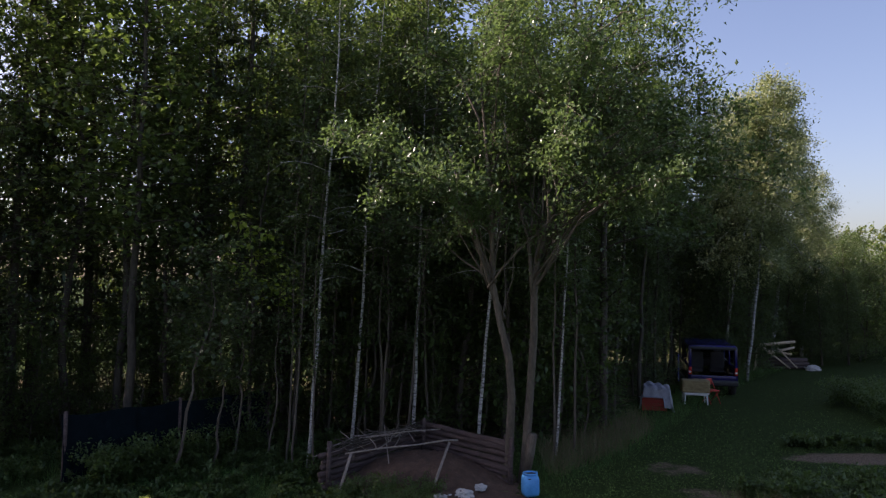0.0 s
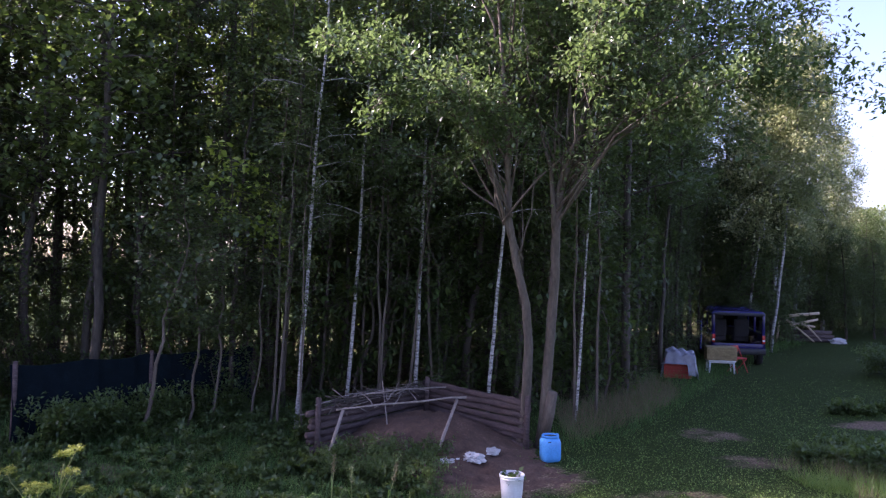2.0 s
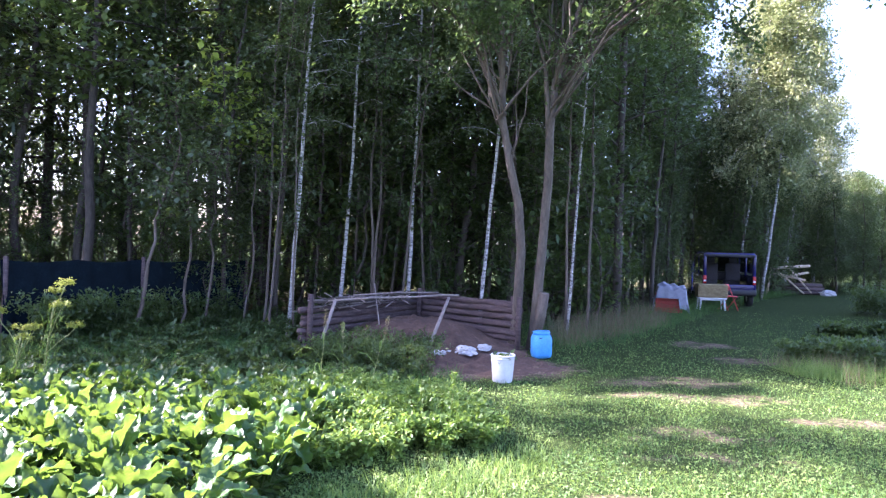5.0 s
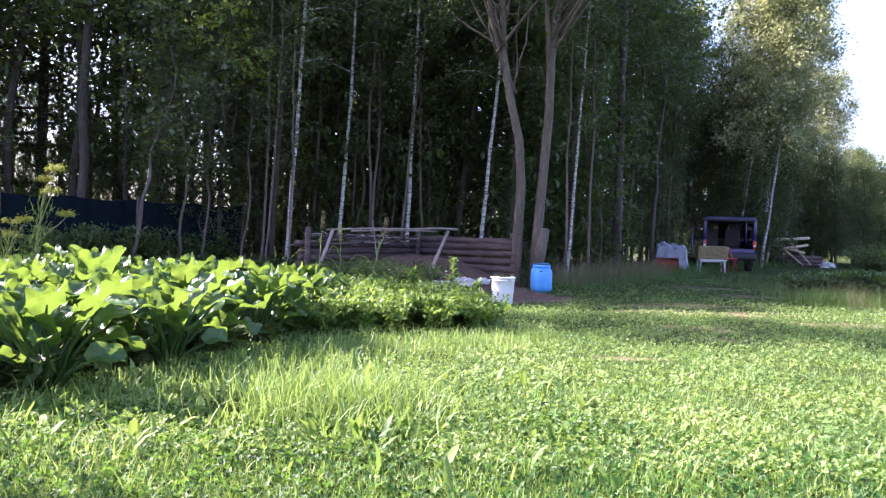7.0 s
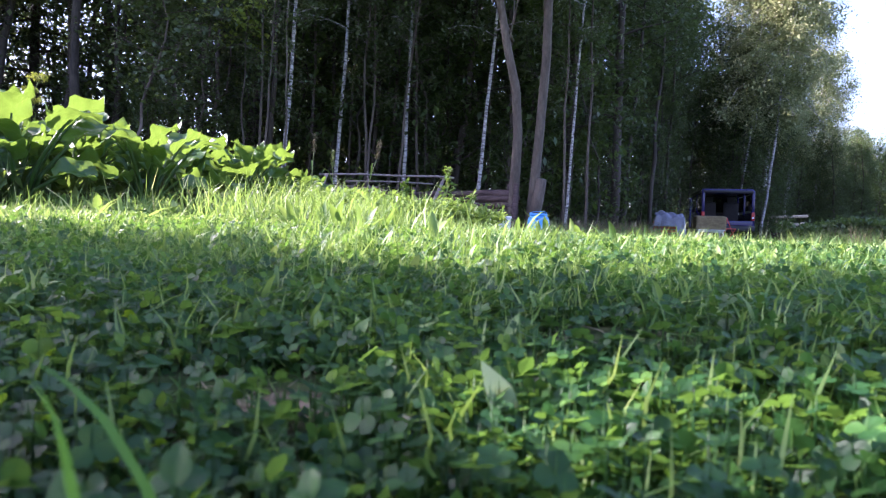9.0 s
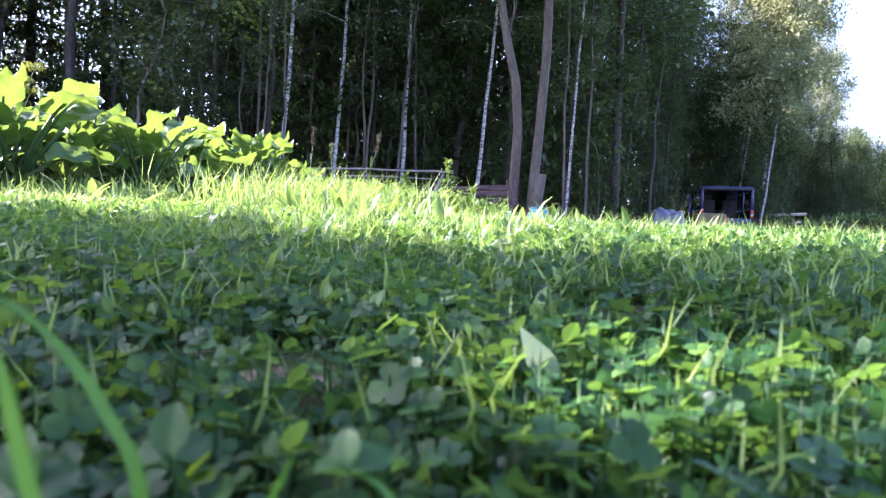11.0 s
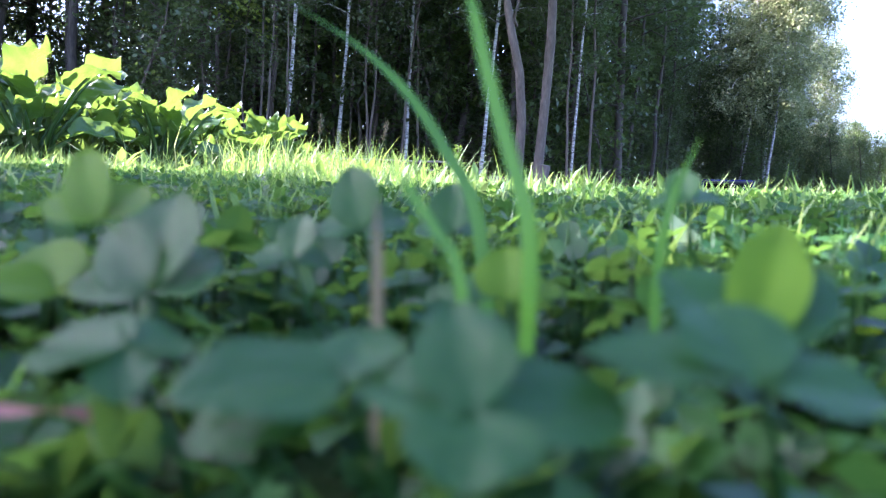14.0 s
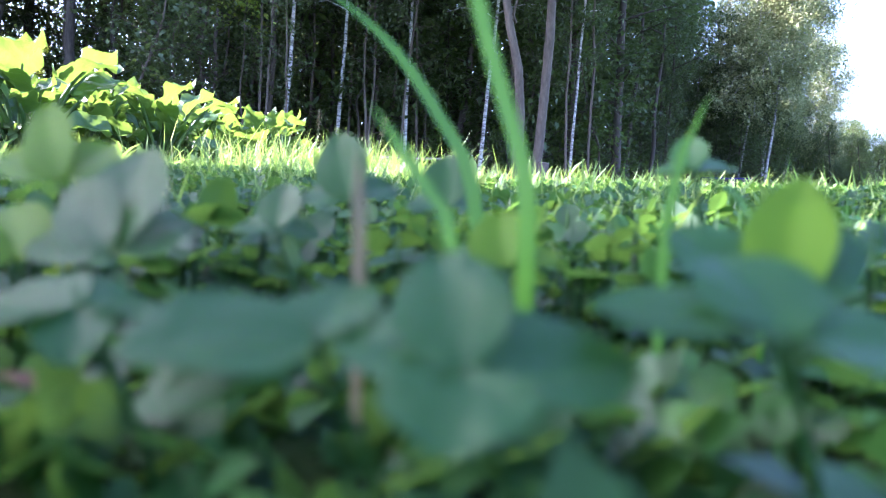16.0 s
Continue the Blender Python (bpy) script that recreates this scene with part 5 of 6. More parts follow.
def grass_patch(name, label, mat, points, lo, hi, seed, tilt=16, category="grass"):
    rng = np.random.default_rng(seed)
    p = np.column_stack([points, dip(points[:, 0], points[:, 1]) - 0.005])
    m = turned(rng, len(p), tilt, 1, 1)
    h = rng.uniform(lo, hi, len(p)) if np.isscalar(lo) else lo + (hi - lo) * rng.uniform(0, 1, len(p))
    wid = np.minimum(h * 0.9, 0.085)
    m = m * np.stack([wid, h, h], 1)[:, None, :]
    v, f = stamp(*BLADE, m, p)
    tagged(new(name, raw_mesh(name, v, f, mat)), label, category, kind="stuff")


def cloud(rng, n, x0, x1, y0, y1):
    return np.column_stack([rng.uniform(x0, x1, n), rng.uniform(y0, y1, n)])


def patchy(p, scale, cut, seed=0.0):
    k = np.array([noise.noise(Vector((a * scale, b * scale, seed))) for a, b in p])
    return p[k > cut]


grng = np.random.default_rng(31)


def lawn_points(n, y_lo, y_hi):
    """Points over the lawn, thinner with distance."""
    y = y_lo * (y_hi / y_lo) ** grng.uniform(0, 1, n)
    x = grng.uniform(-0.75, 0.75, n) * (y + 0.6)
    p = np.column_stack([x, y])
    bed = (x < np.interp(y, [2.4, 3.2, 3.6, 4.1, 5.2, 8.0], [-1.9, -1.5, -1.35, -1.1, -1.1, -1.4])) & (y > 2.5) & (y < 8)
    thin = bareness(x, y) + grng.uniform(0, 0.3, n)
    return p[~bed & (thin < 0.42) & (x > -7) & (y < edge_y(x) + 0.5)]


grass_patch("lawn_grass", "short mown grass of the lawn", GRASS, lawn_points(150000, 1.2, 30.0), 0.02, 0.065, 32, 38)
side = np.random.default_rng(61).uniform((-8, -5), (9, 7), (150000, 2))
side = side[(np.abs(side[:, 0]) > 0.72 * (side[:, 1] + 0.6)) & ((side[:, 0] > -1) | (side[:, 1] < 2.9))]
grass_patch("garden_grass", "mown grass beside and behind the landing place", GRASS, side, 0.04, 0.1, 38, 30)
tall = patchy(lawn_points(24000, 1.3, 9.0), 2.2, 0.25, 4.0)
grass_patch("grass_clumps", "scattered clumps of taller grass in the lawn", GRASS, tall, 0.05, 0.1, 39, 36)
tufts = patchy(lawn_points(42000, 3.0, 17.0), 1.5, 0.12, 9.0)
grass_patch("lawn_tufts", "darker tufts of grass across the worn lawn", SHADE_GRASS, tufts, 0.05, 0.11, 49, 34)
foot = cloud(np.random.default_rng(52), 1500, -3.4, 0.7, 1.9, 3.6)
foot = patchy(foot, 2.4, 0.0, 6.0)
frng = np.random.default_rng(53)
fv, ff = stamp(*LONG_LEAF, turned(frng, len(foot), 32, 0.06, 0.14, 42), np.column_stack([foot, dip(foot[:, 0], foot[:, 1])]))
tagged(new("bed_foot_weeds", raw_mesh("bed_foot_weeds", fv, ff, CLOVER_LAWN, True)), "broad-leaved dock and dandelion along the bed", "weeds", kind="stuff")
# longer grass along the bed and round its foot
edge = cloud(grng, 46000, -4.5, 0.9, 1.9, 6.0)
d = edge[:, 1] - np.interp(edge[:, 0], [-4.5, -1.6, -1.2, -0.9, 0.9], [2.2, 2.3, 2.9, 3.7, 5.6])
edge = edge[(np.abs(d) < 0.6 * grng.uniform(0, 1, len(d)) ** 0.7 + 0.05)]
grass_patch("long_grass", "long unmown grass along the beet bed", GRASS, edge, 0.04, 0.15, 33, 34)
tuft = np.column_stack([grng.normal(-0.45, 0.26, 2600), grng.normal(2.75, 0.2, 2600)])
grass_patch("grass_tuft", "thick tuft of long grass in the lawn", GRASS, tuft, 0.08, 0.22, 34, 36)
grass_patch("dry_grass", "tall dry grass at the foot of the trees", DRY, (lambda x: np.column_stack([x, edge_y(x) - grng.uniform(-0.6, 1.6, len(x))]))(grng.uniform(2.0, 5.3, 3600)), 0.2, 0.55, 35, 20)
rim = np.column_stack([5.0 + np.abs(grng.normal(0, 1.4, 7000)), grng.normal(10.0, 0.42, 7000)])
grass_patch("bed_edge_grass", "long green grass at the edge of the bed", GRASS, patchy(rim, 1.8, -0.12, 3.0), 0.06, 0.3, 36, 26)
grass_patch("yellow_grass", "yellowing seed-bearing grass at the edge of the bed", DRY, patchy(rim[:2600] + 0.05, 1.4, 0.0, 5.0), 0.15, 0.42, 50, 22)
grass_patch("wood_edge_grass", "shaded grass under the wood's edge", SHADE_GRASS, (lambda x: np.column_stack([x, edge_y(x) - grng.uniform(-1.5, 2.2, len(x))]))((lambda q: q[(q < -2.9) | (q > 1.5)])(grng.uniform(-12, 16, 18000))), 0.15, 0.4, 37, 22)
under = cloud(grng, 26000, -7.6, 0.2, 7.2, 12.2)
under = under[(under[:, 1] < 9.6) | (under[:, 0] < -2.6)]
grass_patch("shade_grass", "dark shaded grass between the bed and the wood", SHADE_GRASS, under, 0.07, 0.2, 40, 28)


# ---- clover ----
def leaflet(n=5, fold=0.18):
    """A rounded leaflet folded along its midrib, base at the origin, 1 long."""
    t = np.linspace(0, 1, n)
    w = np.array([0.06, 0.36, 0.5, 0.47, 0.2])
    w = np.interp(t, np.linspace(0, 1, 5), w)
    z = -0.12 * t ** 2
    mid = np.stack([np.zeros(n), t * np.where(t == 1, 0.97, 1), z], 1)
    lf = np.stack([-w, t, z + fold * w], 1)
    rt = np.stack([w, t, z + fold * w], 1)
    v = np.concatenate([mid, lf, rt])
    f = []
    for i in range(n - 1):
        f += [(i, i + 1, n + i + 1), (i, n + i + 1, n + i), (i, 2 * n + i + 1, i + 1), (i, 2 * n + i, 2 * n + i + 1)]
    return v, np.array(f)


def clover_template(fine=True):
    lv, lf = leaflet(5) if fine else ROUND_LEAF
    parts = []
    for k in range(3):
        a = k * 2.094
        c, s = math.cos(a), math.sin(a)
        R = np.array([[c, -s, 0], [s, c, 0], [0, 0, 1]])
        tip = np.array([[1, 0, 0], [0, 0.97, -0.2], [0, 0.2, 0.97]])
        parts.append(((R @ tip @ lv.T).T, lf))
    return parts


def clover_patch(name, pts, size_lo, size_hi, h_lo, h_hi, fine, seed, label, mat=CLOVER):
    rng = np.random.default_rng(seed)
    n = len(pts)
    h = rng.uniform(h_lo, h_hi, n)
    top = np.column_stack([pts, dip(pts[:, 0], pts[:, 1]) + h])
    m = turned(rng, n, 30 if fine else 44, size_lo, size_hi)
    out = [stamp(v, f, m, top) for v, f in clover_template(fine)]
    if fine:
        sv, sf = tube([(0, 0, 0), (0.6, 0.3, 0.5), (0, 0, 1)], [0.5, 0.45, 0.4], 4)
        k = turned(rng, n, 0.01, 1, 1)
        k = k * np.stack([np.full(n, 0.0022), np.full(n, 0.0022), h + 0.01], 1)[:, None, :]
        base = top.copy()
        base[:, 2] -= h + 0.01
        out.append(stamp(sv, sf, k, base))
    v, f = merge(out)
    return tagged(new(name, raw_mesh(name, v, f, mat, fine)), label, "clover", kind="stuff")


def near_points(n, r0, r1):
    """Points in front of the landing place, fewer on bare earth."""
    r = np.sqrt(grng.uniform(r0 ** 2, r1 ** 2, n))
    a = grng.uniform(-0.85, 0.85, n)
    p = np.column_stack([r * np.sin(a), r * np.cos(a)])
    return p[bareness(p[:, 0], p[:, 1]) + grng.uniform(0, 0.45, n) < 0.5]


near = near_points(2000, 0.2, 0.9)
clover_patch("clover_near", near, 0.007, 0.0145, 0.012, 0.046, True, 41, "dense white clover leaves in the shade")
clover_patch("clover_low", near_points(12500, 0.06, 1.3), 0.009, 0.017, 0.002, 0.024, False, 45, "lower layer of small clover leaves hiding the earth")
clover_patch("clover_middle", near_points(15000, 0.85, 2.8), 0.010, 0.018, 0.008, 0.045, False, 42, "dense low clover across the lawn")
around = np.random.default_rng(62).uniform((-6, -4.5), (6.5, 4.5), (90000, 2))
around = around[(np.abs(around[:, 0]) > 0.72 * (around[:, 1] + 0.35)) & ((around[:, 0] > -1.2) | (around[:, 1] < 2.4))]
clover_patch("garden_clover", around, 0.009, 0.02, 0.004, 0.045, False, 46, "low clover beside and behind the landing place", CLOVER_LAWN)
clover_patch("clover_lawn", patchy(lawn_points(115000, 2.1, 20.0), 1.1, -0.45), 0.008, 0.0175, 0.004, 0.045, False, 43, "short clover and broad weeds in the lawn", CLOVER_LAWN)
grass_patch("near_grass", "thin grass blades standing among the clover", GRASS, near_points(9000, 0.35, 2.6), 0.025, 0.08, 44, 42)
grass_patch("fine_grass", "thin taller grass blades along the rise of the lawn", GRASS, patchy(near_points(5000, 0.9, 2.4), 2.6, 0.05, 2.0), 0.05, 0.1, 47, 28)
weed_pts = patchy(near_points(2600, 0.4, 3.0), 3.0, -0.1, 7.0)
wrng = np.random.default_rng(48)
wv, wf = stamp(*LONG_LEAF, turned(wrng, len(weed_pts), 30, 0.03, 0.07, 38), np.column_stack([weed_pts, dip(weed_pts[:, 0], weed_pts[:, 1])]))
tagged(new("lawn_weeds", raw_mesh("lawn_weeds", wv, wf, CLOVER_LAWN, True)), "long-leaved plantain and dandelion in the lawn", "weeds", kind="stuff")


# ---- the plants that stand right before the landing place ----
# yellow-green of sun shining through leaves, set as the base colour
SUNLIT_CLOVER = foliage("sunlit_clover_leaf", [(0.1, (0.05, 0.12, 0.005)), (0.5, (0.075, 0.165, 0.006)), (0.9, (0.12, 0.21, 0.01))], 0.45, 0.55, yellow=(0.28, 0.42, 0.01), scale=60.0)
SUNLIT_CLOVER.node_tree.nodes["Principled BSDF"].inputs["Specular IOR Level"].default_value = 0.2


def broad_leaflet(length, width, seed, mat):
    """A rounded clover leaflet folded along its midrib, with a slight notch and waved edge."""
    n, m = 13, 9
    u = 0.5 - 0.5 * np.cos(np.linspace(0, math.pi, n))
    c = np.linspace(-1, 1, m)
    U, C = np.meshgrid(u, c, indexing="ij")
    w = np.sin(math.pi * U ** 0.86) ** 0.62
    y = U * length * (1 - 0.07 * (1 - np.abs(C)) ** 2 * (U > 0.9))
    x = C * w * width * 0.5
    z = width * (0.13 * np.abs(C) * w - 0.05 * (C * w) ** 2 + 0.025 * np.sin(U * 9 + C * 3 + seed) * np.abs(C)) - length * 0.1 * U ** 2
    ij = (np.arange(n - 1)[:, None] * m + np.arange(m - 1)[None]).ravel()
    return raw_mesh("leaflet", np.stack([x, y, z], -1).reshape(-1, 3), np.stack([ij, ij + 1, ij + m + 1, ij + m], 1), mat, True)


def clover_plant(centre, leaflets, seed, label="clover plant with three rounded green leaflets", young=0):
    """centre: where the leaflets meet; each leaflet: its turn in degrees, its length and width in mm; young: how many
    leaflets, from the first, take the sunlit colour.
    """
    p = new("clover_plant")
    x, y, z = centre
    g = gz(x, y)
    h = z - g
    p.matrix_basis = pose(x, y, g)
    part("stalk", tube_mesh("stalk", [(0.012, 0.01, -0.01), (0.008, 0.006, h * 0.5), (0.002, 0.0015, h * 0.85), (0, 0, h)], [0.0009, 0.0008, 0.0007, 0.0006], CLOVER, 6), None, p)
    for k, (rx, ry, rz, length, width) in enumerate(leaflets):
        ob = part("leaflet", broad_leaflet(length / 1000, width / 1000, seed + k, SUNLIT_CLOVER if k < young else CLOVER), None, p, "leaflet in sunlit yellow-green colour" if k < young else "")
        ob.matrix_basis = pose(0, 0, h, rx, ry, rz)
    return tagged(p, label, "clover", "clover plants at the landing place")


nearest = [
    clover_plant((0.0034, 0.0854, -0.0876), [(47, -15, 1, 21, 16), (4, 28, -71, 24, 20), (-27, -2, 170, 14, 19), (12, -26, 54, 22, 14)], 1, "clover plant with four broad bluish-green leaflets"),
    clover_plant((-0.0164, 0.0945, -0.086), [(4, -21, 112, 25, 22), (-17, -22, 117, 24, 18), (28, -3, -12, 16, 15)], 5),
    clover_plant((0.0436, 0.0876, -0.0827), [(9, -12, 61, 26, 22), (0, 20, -98, 17, 18), (34, -5, 5, 20, 18)], 9),
    clover_plant((-0.0265, 0.2004, -0.0635), [(79, -21, -14, 21, 17), (12, -35, 49, 18, 18), (23, 24, -39, 16, 18)], 13),
    clover_plant((0.0008, 0.2404, -0.0639), [(74, -6, -14, 19, 18), (20, 26, -40, 16, 18), (12, -31, 47, 17, 18)], 17),
    clover_plant((0.0138, 0.1598, -0.0795), [(60, -12, -13, 16, 16), (19, 15, -46, 17, 17), (18, -16, 43, 16, 17)], 21, "clover plant with leaflets coloured as sunlit", 2)]
clover_plant((0.0555, 0.1176, -0.0815), [(60, 9, -26, 28, 15), (42, -20, 35, 22, 20), (40, 28, -38, 27, 16)], 25, "clover plant with a folded leaflet coloured as sunlit", 1)
clover_plant((-0.0632, 0.1348, -0.078), [(60, -10, -13, 27, 21), (64, -43, 2, 22, 15), (33, 17, -34, 17, 22), (10, -34, 55, 26, 16)], 29, "clover plant with raised pale green leaflets")
clover_plant((-0.092, 0.152, -0.081), [(40, -20, 20, 22, 18), (30, 15, -50, 20, 17), (20, -25, 100, 18, 17)], 49, "clover plant with leaflets coloured as sunlit", 3)
clover_plant((-0.0815, 0.1504, -0.0638), [(75, -28, -8, 21, 14), (26, -32, 49, 20, 13), (42, 12, -18, 16, 16)], 33, "clover plant with leaflets coloured as sunlit", 3)
clover_plant((-0.0469, 0.2001, -0.073), [(68, -4, -19, 15, 14), (3, 28, -42, 14, 17), (9, -28, 50, 17, 16)], 37)
clover_plant((-0.056, 0.1096, -0.085), [(0, -22, 75, 20, 20), (7, 17, -32, 12, 17), (-38, 3, -169, 11, 12)], 41)
clover_plant((0.0704, 0.2007, -0.0521), [(67, -20, -19, 12, 11), (12, 21, -53, 17, 14), (5, -24, 38, 13, 15)], 45)


rngc = np.random.default_rng(77)
for i in range(170):
    r, a = 0.2 + 0.56 * rngc.uniform() ** 0.8, rngc.uniform(-0.7, 0.7)
    x, y = r * math.sin(a), r * math.cos(a)
    sc = rngc.uniform(0.5, 0.85)
    copied(nearest[i % 6], pose(x, y, gz(x, y), 0, rngc.uniform(-6, 6), rngc.uniform(0, 360)) @ Matrix.Diagonal((sc, sc, sc, 1)))


def blade(path, width, seed, label="long bent blade of green grass", mat=BLADE_GREEN, kind_name="grass_blade"):
    """A grass blade: a folded strip along a path."""
    p = np.array(path, float)
    t = np.linspace(0, 1, 16)
    c = np.stack([np.interp(t, np.linspace(0, 1, len(p)), p[:, k]) for k in range(3)], 1)
    c[1:-1] = (c[:-2] + 2 * c[1:-1] + c[2:]) / 4
    w = width * 0.5 * np.interp(t, [0, 0.15, 0.7, 1], [0.6, 1.0, 0.85, 0.05])[:, None]
    side = np.array([0.9, 0.35, 0.1])
    v = np.concatenate([c, c - side * w + np.array([0, -0.15, 0]) * w, c + side * w + np.array([0, -0.15, 0]) * w])
    f = []
    for i in range(15):
        f += [(i, i + 1, 17 + i), (i, 17 + i, 16 + i), (i, 33 + i, i + 1), (i, 32 + i, 33 + i)]
    ob = new(kind_name, raw_mesh(kind_name, v, np.array(f), mat, True))
    tagged(ob, label, "grass blade", "grass blades at the landing place")


blade([(0.016, 0.142, -0.135), (0.0165, 0.141, -0.09), (0.0171, 0.1404, -0.062), (0.0127, 0.1408, -0.0498), (0.0083, 0.1413, -0.0366), (0.0051, 0.1417, -0.0256), (0.001, 0.142, -0.008), (-0.008, 0.142, 0.006)], 0.0042, 1)
blade([(0.014, 0.2, -0.135), (0.0125, 0.2, -0.09), (0.0074, 0.2007, -0.0527), (-0.0001, 0.2011, -0.0435), (-0.0086, 0.2016, -0.0294), (-0.0169, 0.2019, -0.0194), (-0.0301, 0.2023, -0.0079), (-0.05, 0.2026, 0.003)], 0.0048, 2)
blade([(0.008, 0.13, -0.135), (0.0016, 0.1301, -0.0693), (-0.0028, 0.1303, -0.0642), (-0.0071, 0.1305, -0.0582), (-0.0104, 0.1307, -0.0531), (-0.0147, 0.1309, -0.0481)], 0.003, 3)
blade([(0.05, 0.165, -0.135), (0.0515, 0.165, -0.071), (0.053, 0.165, -0.059), (0.0555, 0.166, -0.05), (0.0615, 0.1665, -0.037)], 0.0036, 4)
blade([(0.09, 0.2, -0.14), (0.092, 0.2, -0.075), (0.0817, 0.2005, -0.0565), (0.0656, 0.2007, -0.0522), (0.055, 0.2006, -0.056)], 0.003, 5)

PALE = (0.165, 0.49)
# sunlit brightness of the dandelion leaf is set as a pale base colour
PALE_SUNLIT_LEAF = foliage("sunlit_dandelion_leaf", [(0.1, (0.24, 0.34, 0.12)), (0.5, (0.31, 0.39, 0.17)), (0.9, (0.38, 0.45, 0.22))], 0.25, 0.6, yellow=(0.5, 0.6, 0.2))
WITHERED = foliage("withered_leaf", [(0.1, (0.09, 0.03, 0.02)), (0.5, (0.2, 0.08, 0.05)), (0.9, (0.3, 0.15, 0.1))], 0.2, 0.6, yellow=(0.4, 0.15, 0.05))
blade([(-0.0144, 0.126, -0.11), (-0.0142, 0.122, -0.082), (-0.0142, 0.1203, -0.0715), (-0.0146, 0.1206, -0.0648), (-0.015, 0.121, -0.057)], 0.0026, 6, "pale dry grass stalk among the clover", DRY)
blade([(-0.082, 0.108, -0.095), (-0.072, 0.108, -0.0965), (-0.064, 0.109, -0.095), (-0.058, 0.11, -0.1)], 0.008, 7, "withered reddish leaf lying in the clover", WITHERED, "fallen_leaf")
blade([(PALE[0] + 0.02, PALE[1], -0.12), (PALE[0] + 0.012, PALE[1] - 0.01, -0.095), (PALE[0], PALE[1] - 0.015, -0.065), (PALE[0] - 0.014, PALE[1] - 0.01, -0.045)], 0.027, 8, "dandelion leaf painted pale as in sunlight", PALE_SUNLIT_LEAF, "dandelion_leaf")
# saplings before the net, and two unseen trees added to shade the lawn
for x, y, s in ((-5.33, 11.72, 1.0), (-4.95, 12.3, 0.85)):
    k = tree_meshes(int(150 + s * 10), 4.6, 0.04, BARK_GREY, LEAF_DARK, ROUND_LEAF, 0.07, 0.12, 1500, 0.45, 1.2, 0.5, 0.1, 14, (0.3, 0.0), 0.25, 0.06, top=0.5)
    put(tree_thing("young_tree", k, "thin grey-stemmed young tree before the net", "young tree"), upright(x, y, 0, s, 3))
for seed, y, height, spread, leaves in ((170, 2.02, 4.2, 0.48, 3000), (172, 1.12, 3.3, 0.62, 5600)):
    k = tree_meshes(seed, height, 0.06, BARK_GREY, LEAF_BUSH, ROUND_LEAF, 0.08, 0.13, leaves, 0.42, spread, 0.5, 0.1, 22, (0.1, 0), 0.17, 0.05, top=0.9)
    put(tree_thing("shade_tree", k, "small tree out of view, added to shade the lawn", "apple tree"), upright(-4.8, y, 0, 1.0, 0))


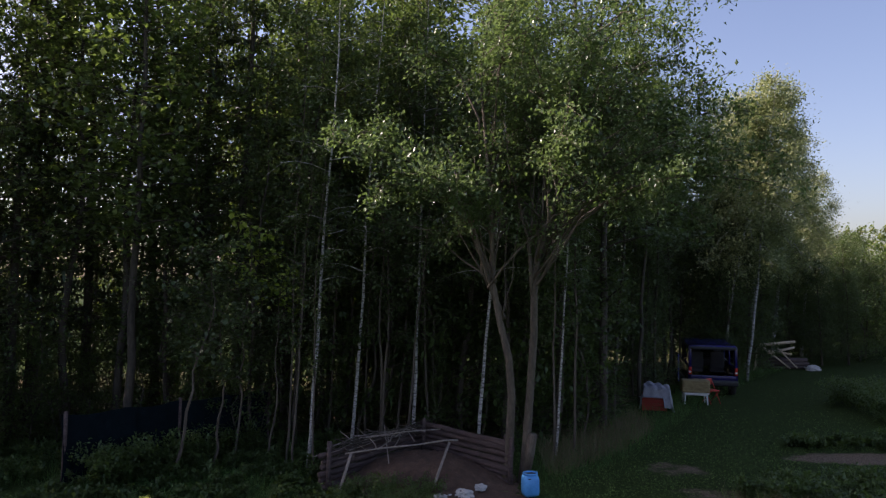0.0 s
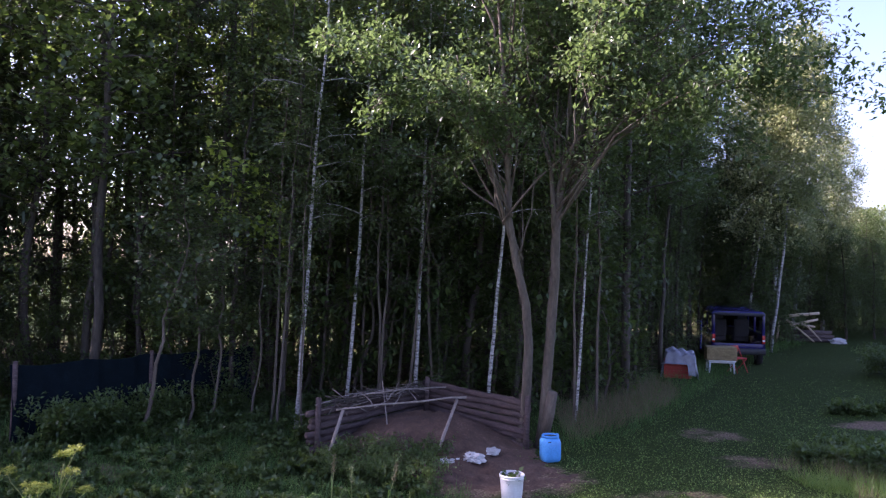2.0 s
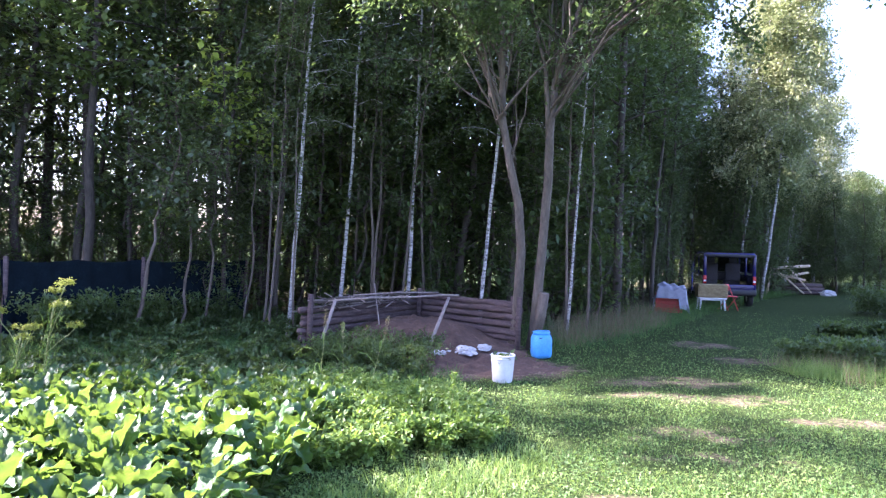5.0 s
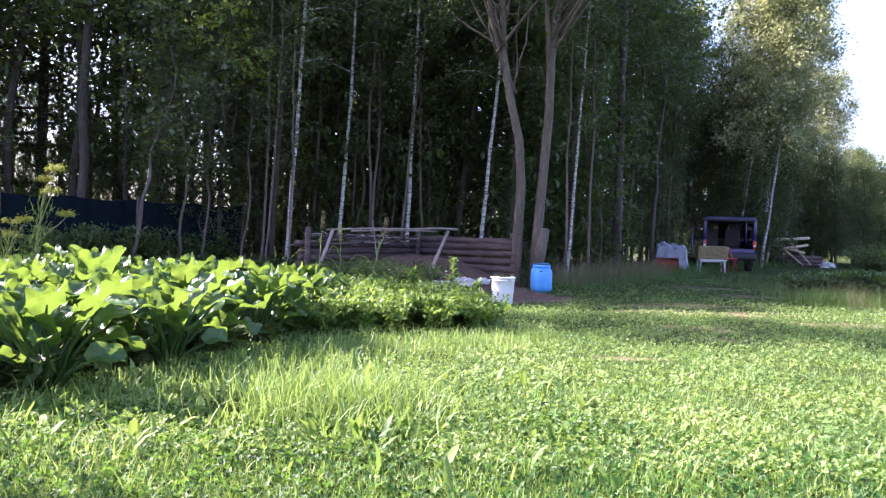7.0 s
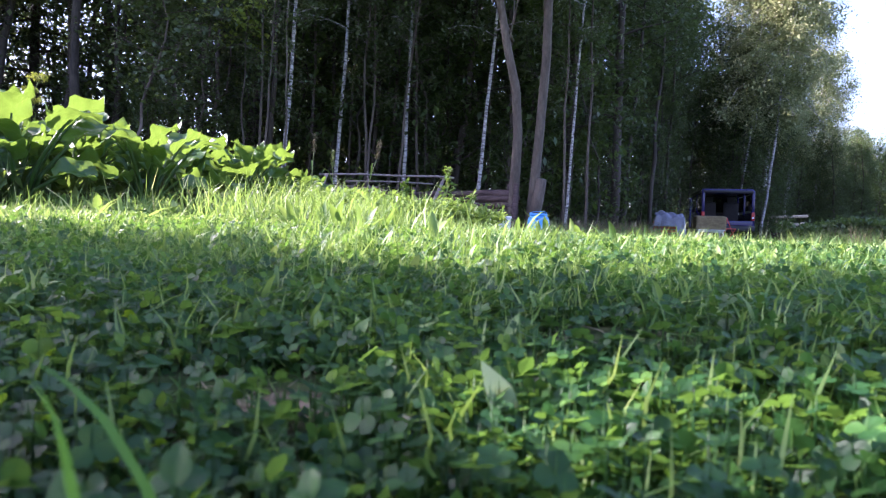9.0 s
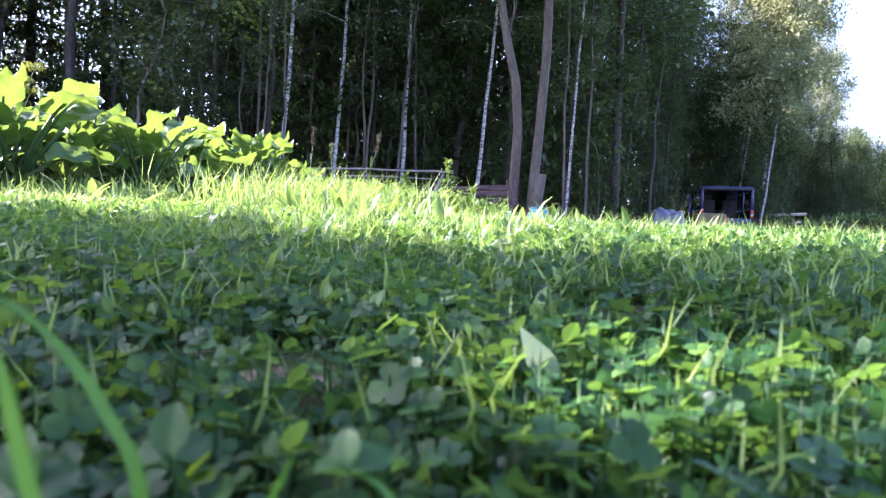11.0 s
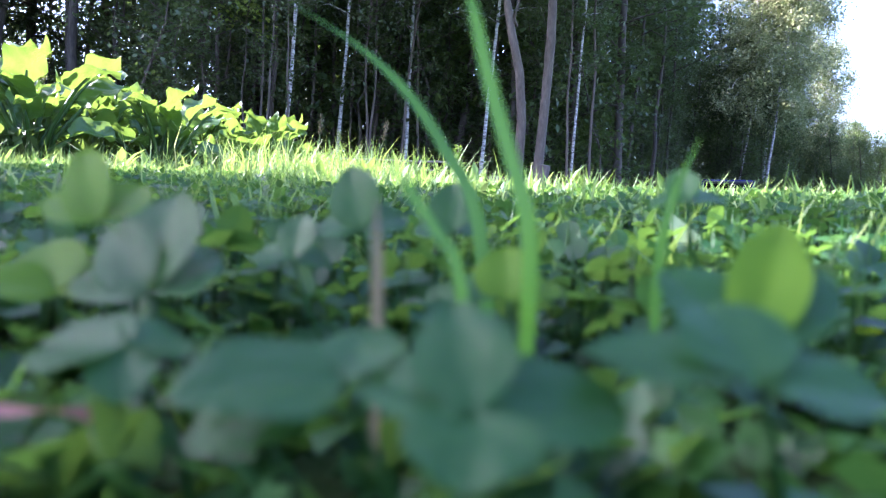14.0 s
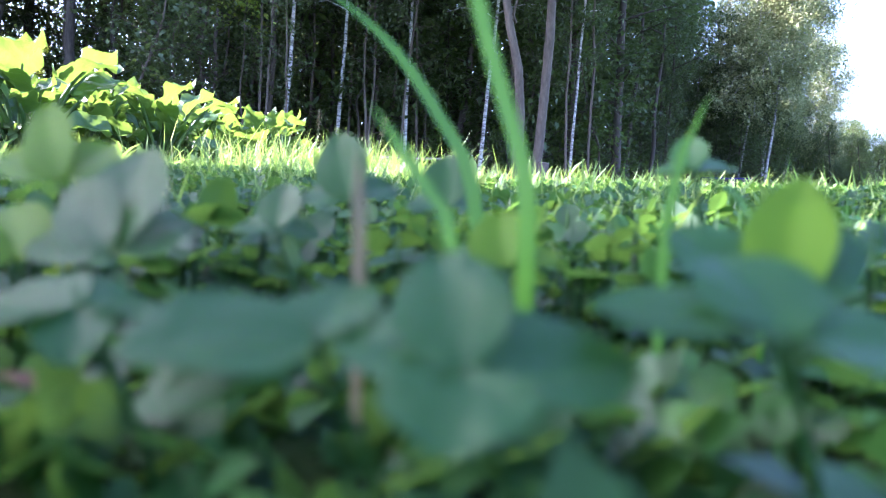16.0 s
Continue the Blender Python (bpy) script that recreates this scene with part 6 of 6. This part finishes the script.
# ---- tall weeds in the bed ----
def tassel_grass(x, y, h, seed, mat, lean, label):
    rng = np.random.default_rng(seed)
    g = new("tassel_grass")
    g.matrix_basis = upright(x, y, 0, 1)
    stem = bent(rng, (0, 0, -0.03), (lean, 0.02, h * 0.82), 8, 0.006)
    part("stem", tube_mesh("stem", stem, np.linspace(0.006, 0.0035, 8), STALK, 6), None, g)
    for k in range(4):
        q = along(stem, np.array([0.2 + 0.18 * k]))[0]
        a = rng.uniform(0, 6.28)
        e = np.array([math.cos(a), math.sin(a) * 0.6, 0])
        c = np.array([q, q + e * 0.1 + (0, 0, 0.12), q + e * 0.2 + (0, 0, 0.14), q + e * 0.3 + (0, 0, 0.05)])
        n = len(c)
        side = np.array([-e[1], e[0], 0]) * np.array([0.008, 0.012, 0.009, 0.001])[:, None]
        v = np.concatenate([c - side, c, c + side]) - np.concatenate([np.zeros((n, 3)), np.tile((0, 0, 0.004), (n, 1)), np.zeros((n, 3))])
        f = [(r * n + i, r * n + i + 1, (r + 1) * n + i + 1, (r + 1) * n + i) for r in range(2) for i in range(n - 1)]
        part("leaf", raw_mesh("leaf", v, np.array(f), GRASS, True), None, g)
    pts = stem[-1] + np.column_stack([rng.normal(0, 0.012, 150), rng.normal(0, 0.012, 150), rng.uniform(-0.03, h * 0.18, 150)])
    pts[:, 0] += lean * 0.5 * (pts[:, 2] - stem[-1][2]) / h
    v, f = stamp(*LEAF, turned(rng, 150, 30, 0.012, 0.028, 60), pts)
    part("tassel", raw_mesh("tassel", v, f, mat), None, g)
    tagged(g, label, "tall grass")


tassel_grass(-1.35, 7.2, 0.98, 1, DRY, 0.05, "tall grass with a pale seed tassel")
tassel_grass(-1.08, 7.3, 0.85, 2, STALK, -0.04, "tall green grass with a narrow seed head")
tassel_grass(-0.86, 7.15, 0.95, 3, DRY, 0.22, "leaning tall grass with a brown withered tassel")


def spike_weed(x, y, h, seed, label):
    rng = np.random.default_rng(seed)
    w = new("spike_weed")
    w.matrix_basis = upright(x, y, 0, 1)
    stem = bent(rng, (0, 0, -0.03), (0.02, 0, h), 8, 0.006)
    part("stem", tube_mesh("stem", stem, np.linspace(0.007, 0.003, 8), STALK, 6), None, w)
    u = rng.uniform(0.1, 1.0, 150)
    pts = along(stem, u) + rng.normal(0, 1, (150, 3)) * (0.055 * (1.1 - u))[:, None]
    v, f = stamp(*LEAF, turned(rng, 150, 35, 0.03, 0.075, 20), pts)
    part("foliage", raw_mesh("foliage", v, f, FEATHER), None, w)
    tagged(w, label, "weed", "weeds at the bed's edge")


spike_weed(0.07, 6.0, 0.62, 4, "tall spiky green weed at the edge of the bed")
spike_weed(0.3, 6.2, 0.42, 5, "leafy weed with a withered top")
spike_weed(-0.3, 6.1, 0.45, 6, "leafy green weed among the carrots")
straw = np.concatenate([np.column_stack([grng.normal(c[0], c[2] * 0.7, 60), grng.normal(c[1], c[3] * 0.7, 60)]) for c in BARE[-3:]])
srng = np.random.default_rng(9)
sm = turned(srng, len(straw), 8, 0.02, 0.06, -80)
sv, sf = stamp(*BLADE, sm, np.column_stack([straw, dip(straw[:, 0], straw[:, 1]) + 0.006]))
tagged(new("dry_clippings", raw_mesh("dry_clippings", sv, sf, DRY)), "dry grass clippings on bare earth", "clippings", kind="stuff")
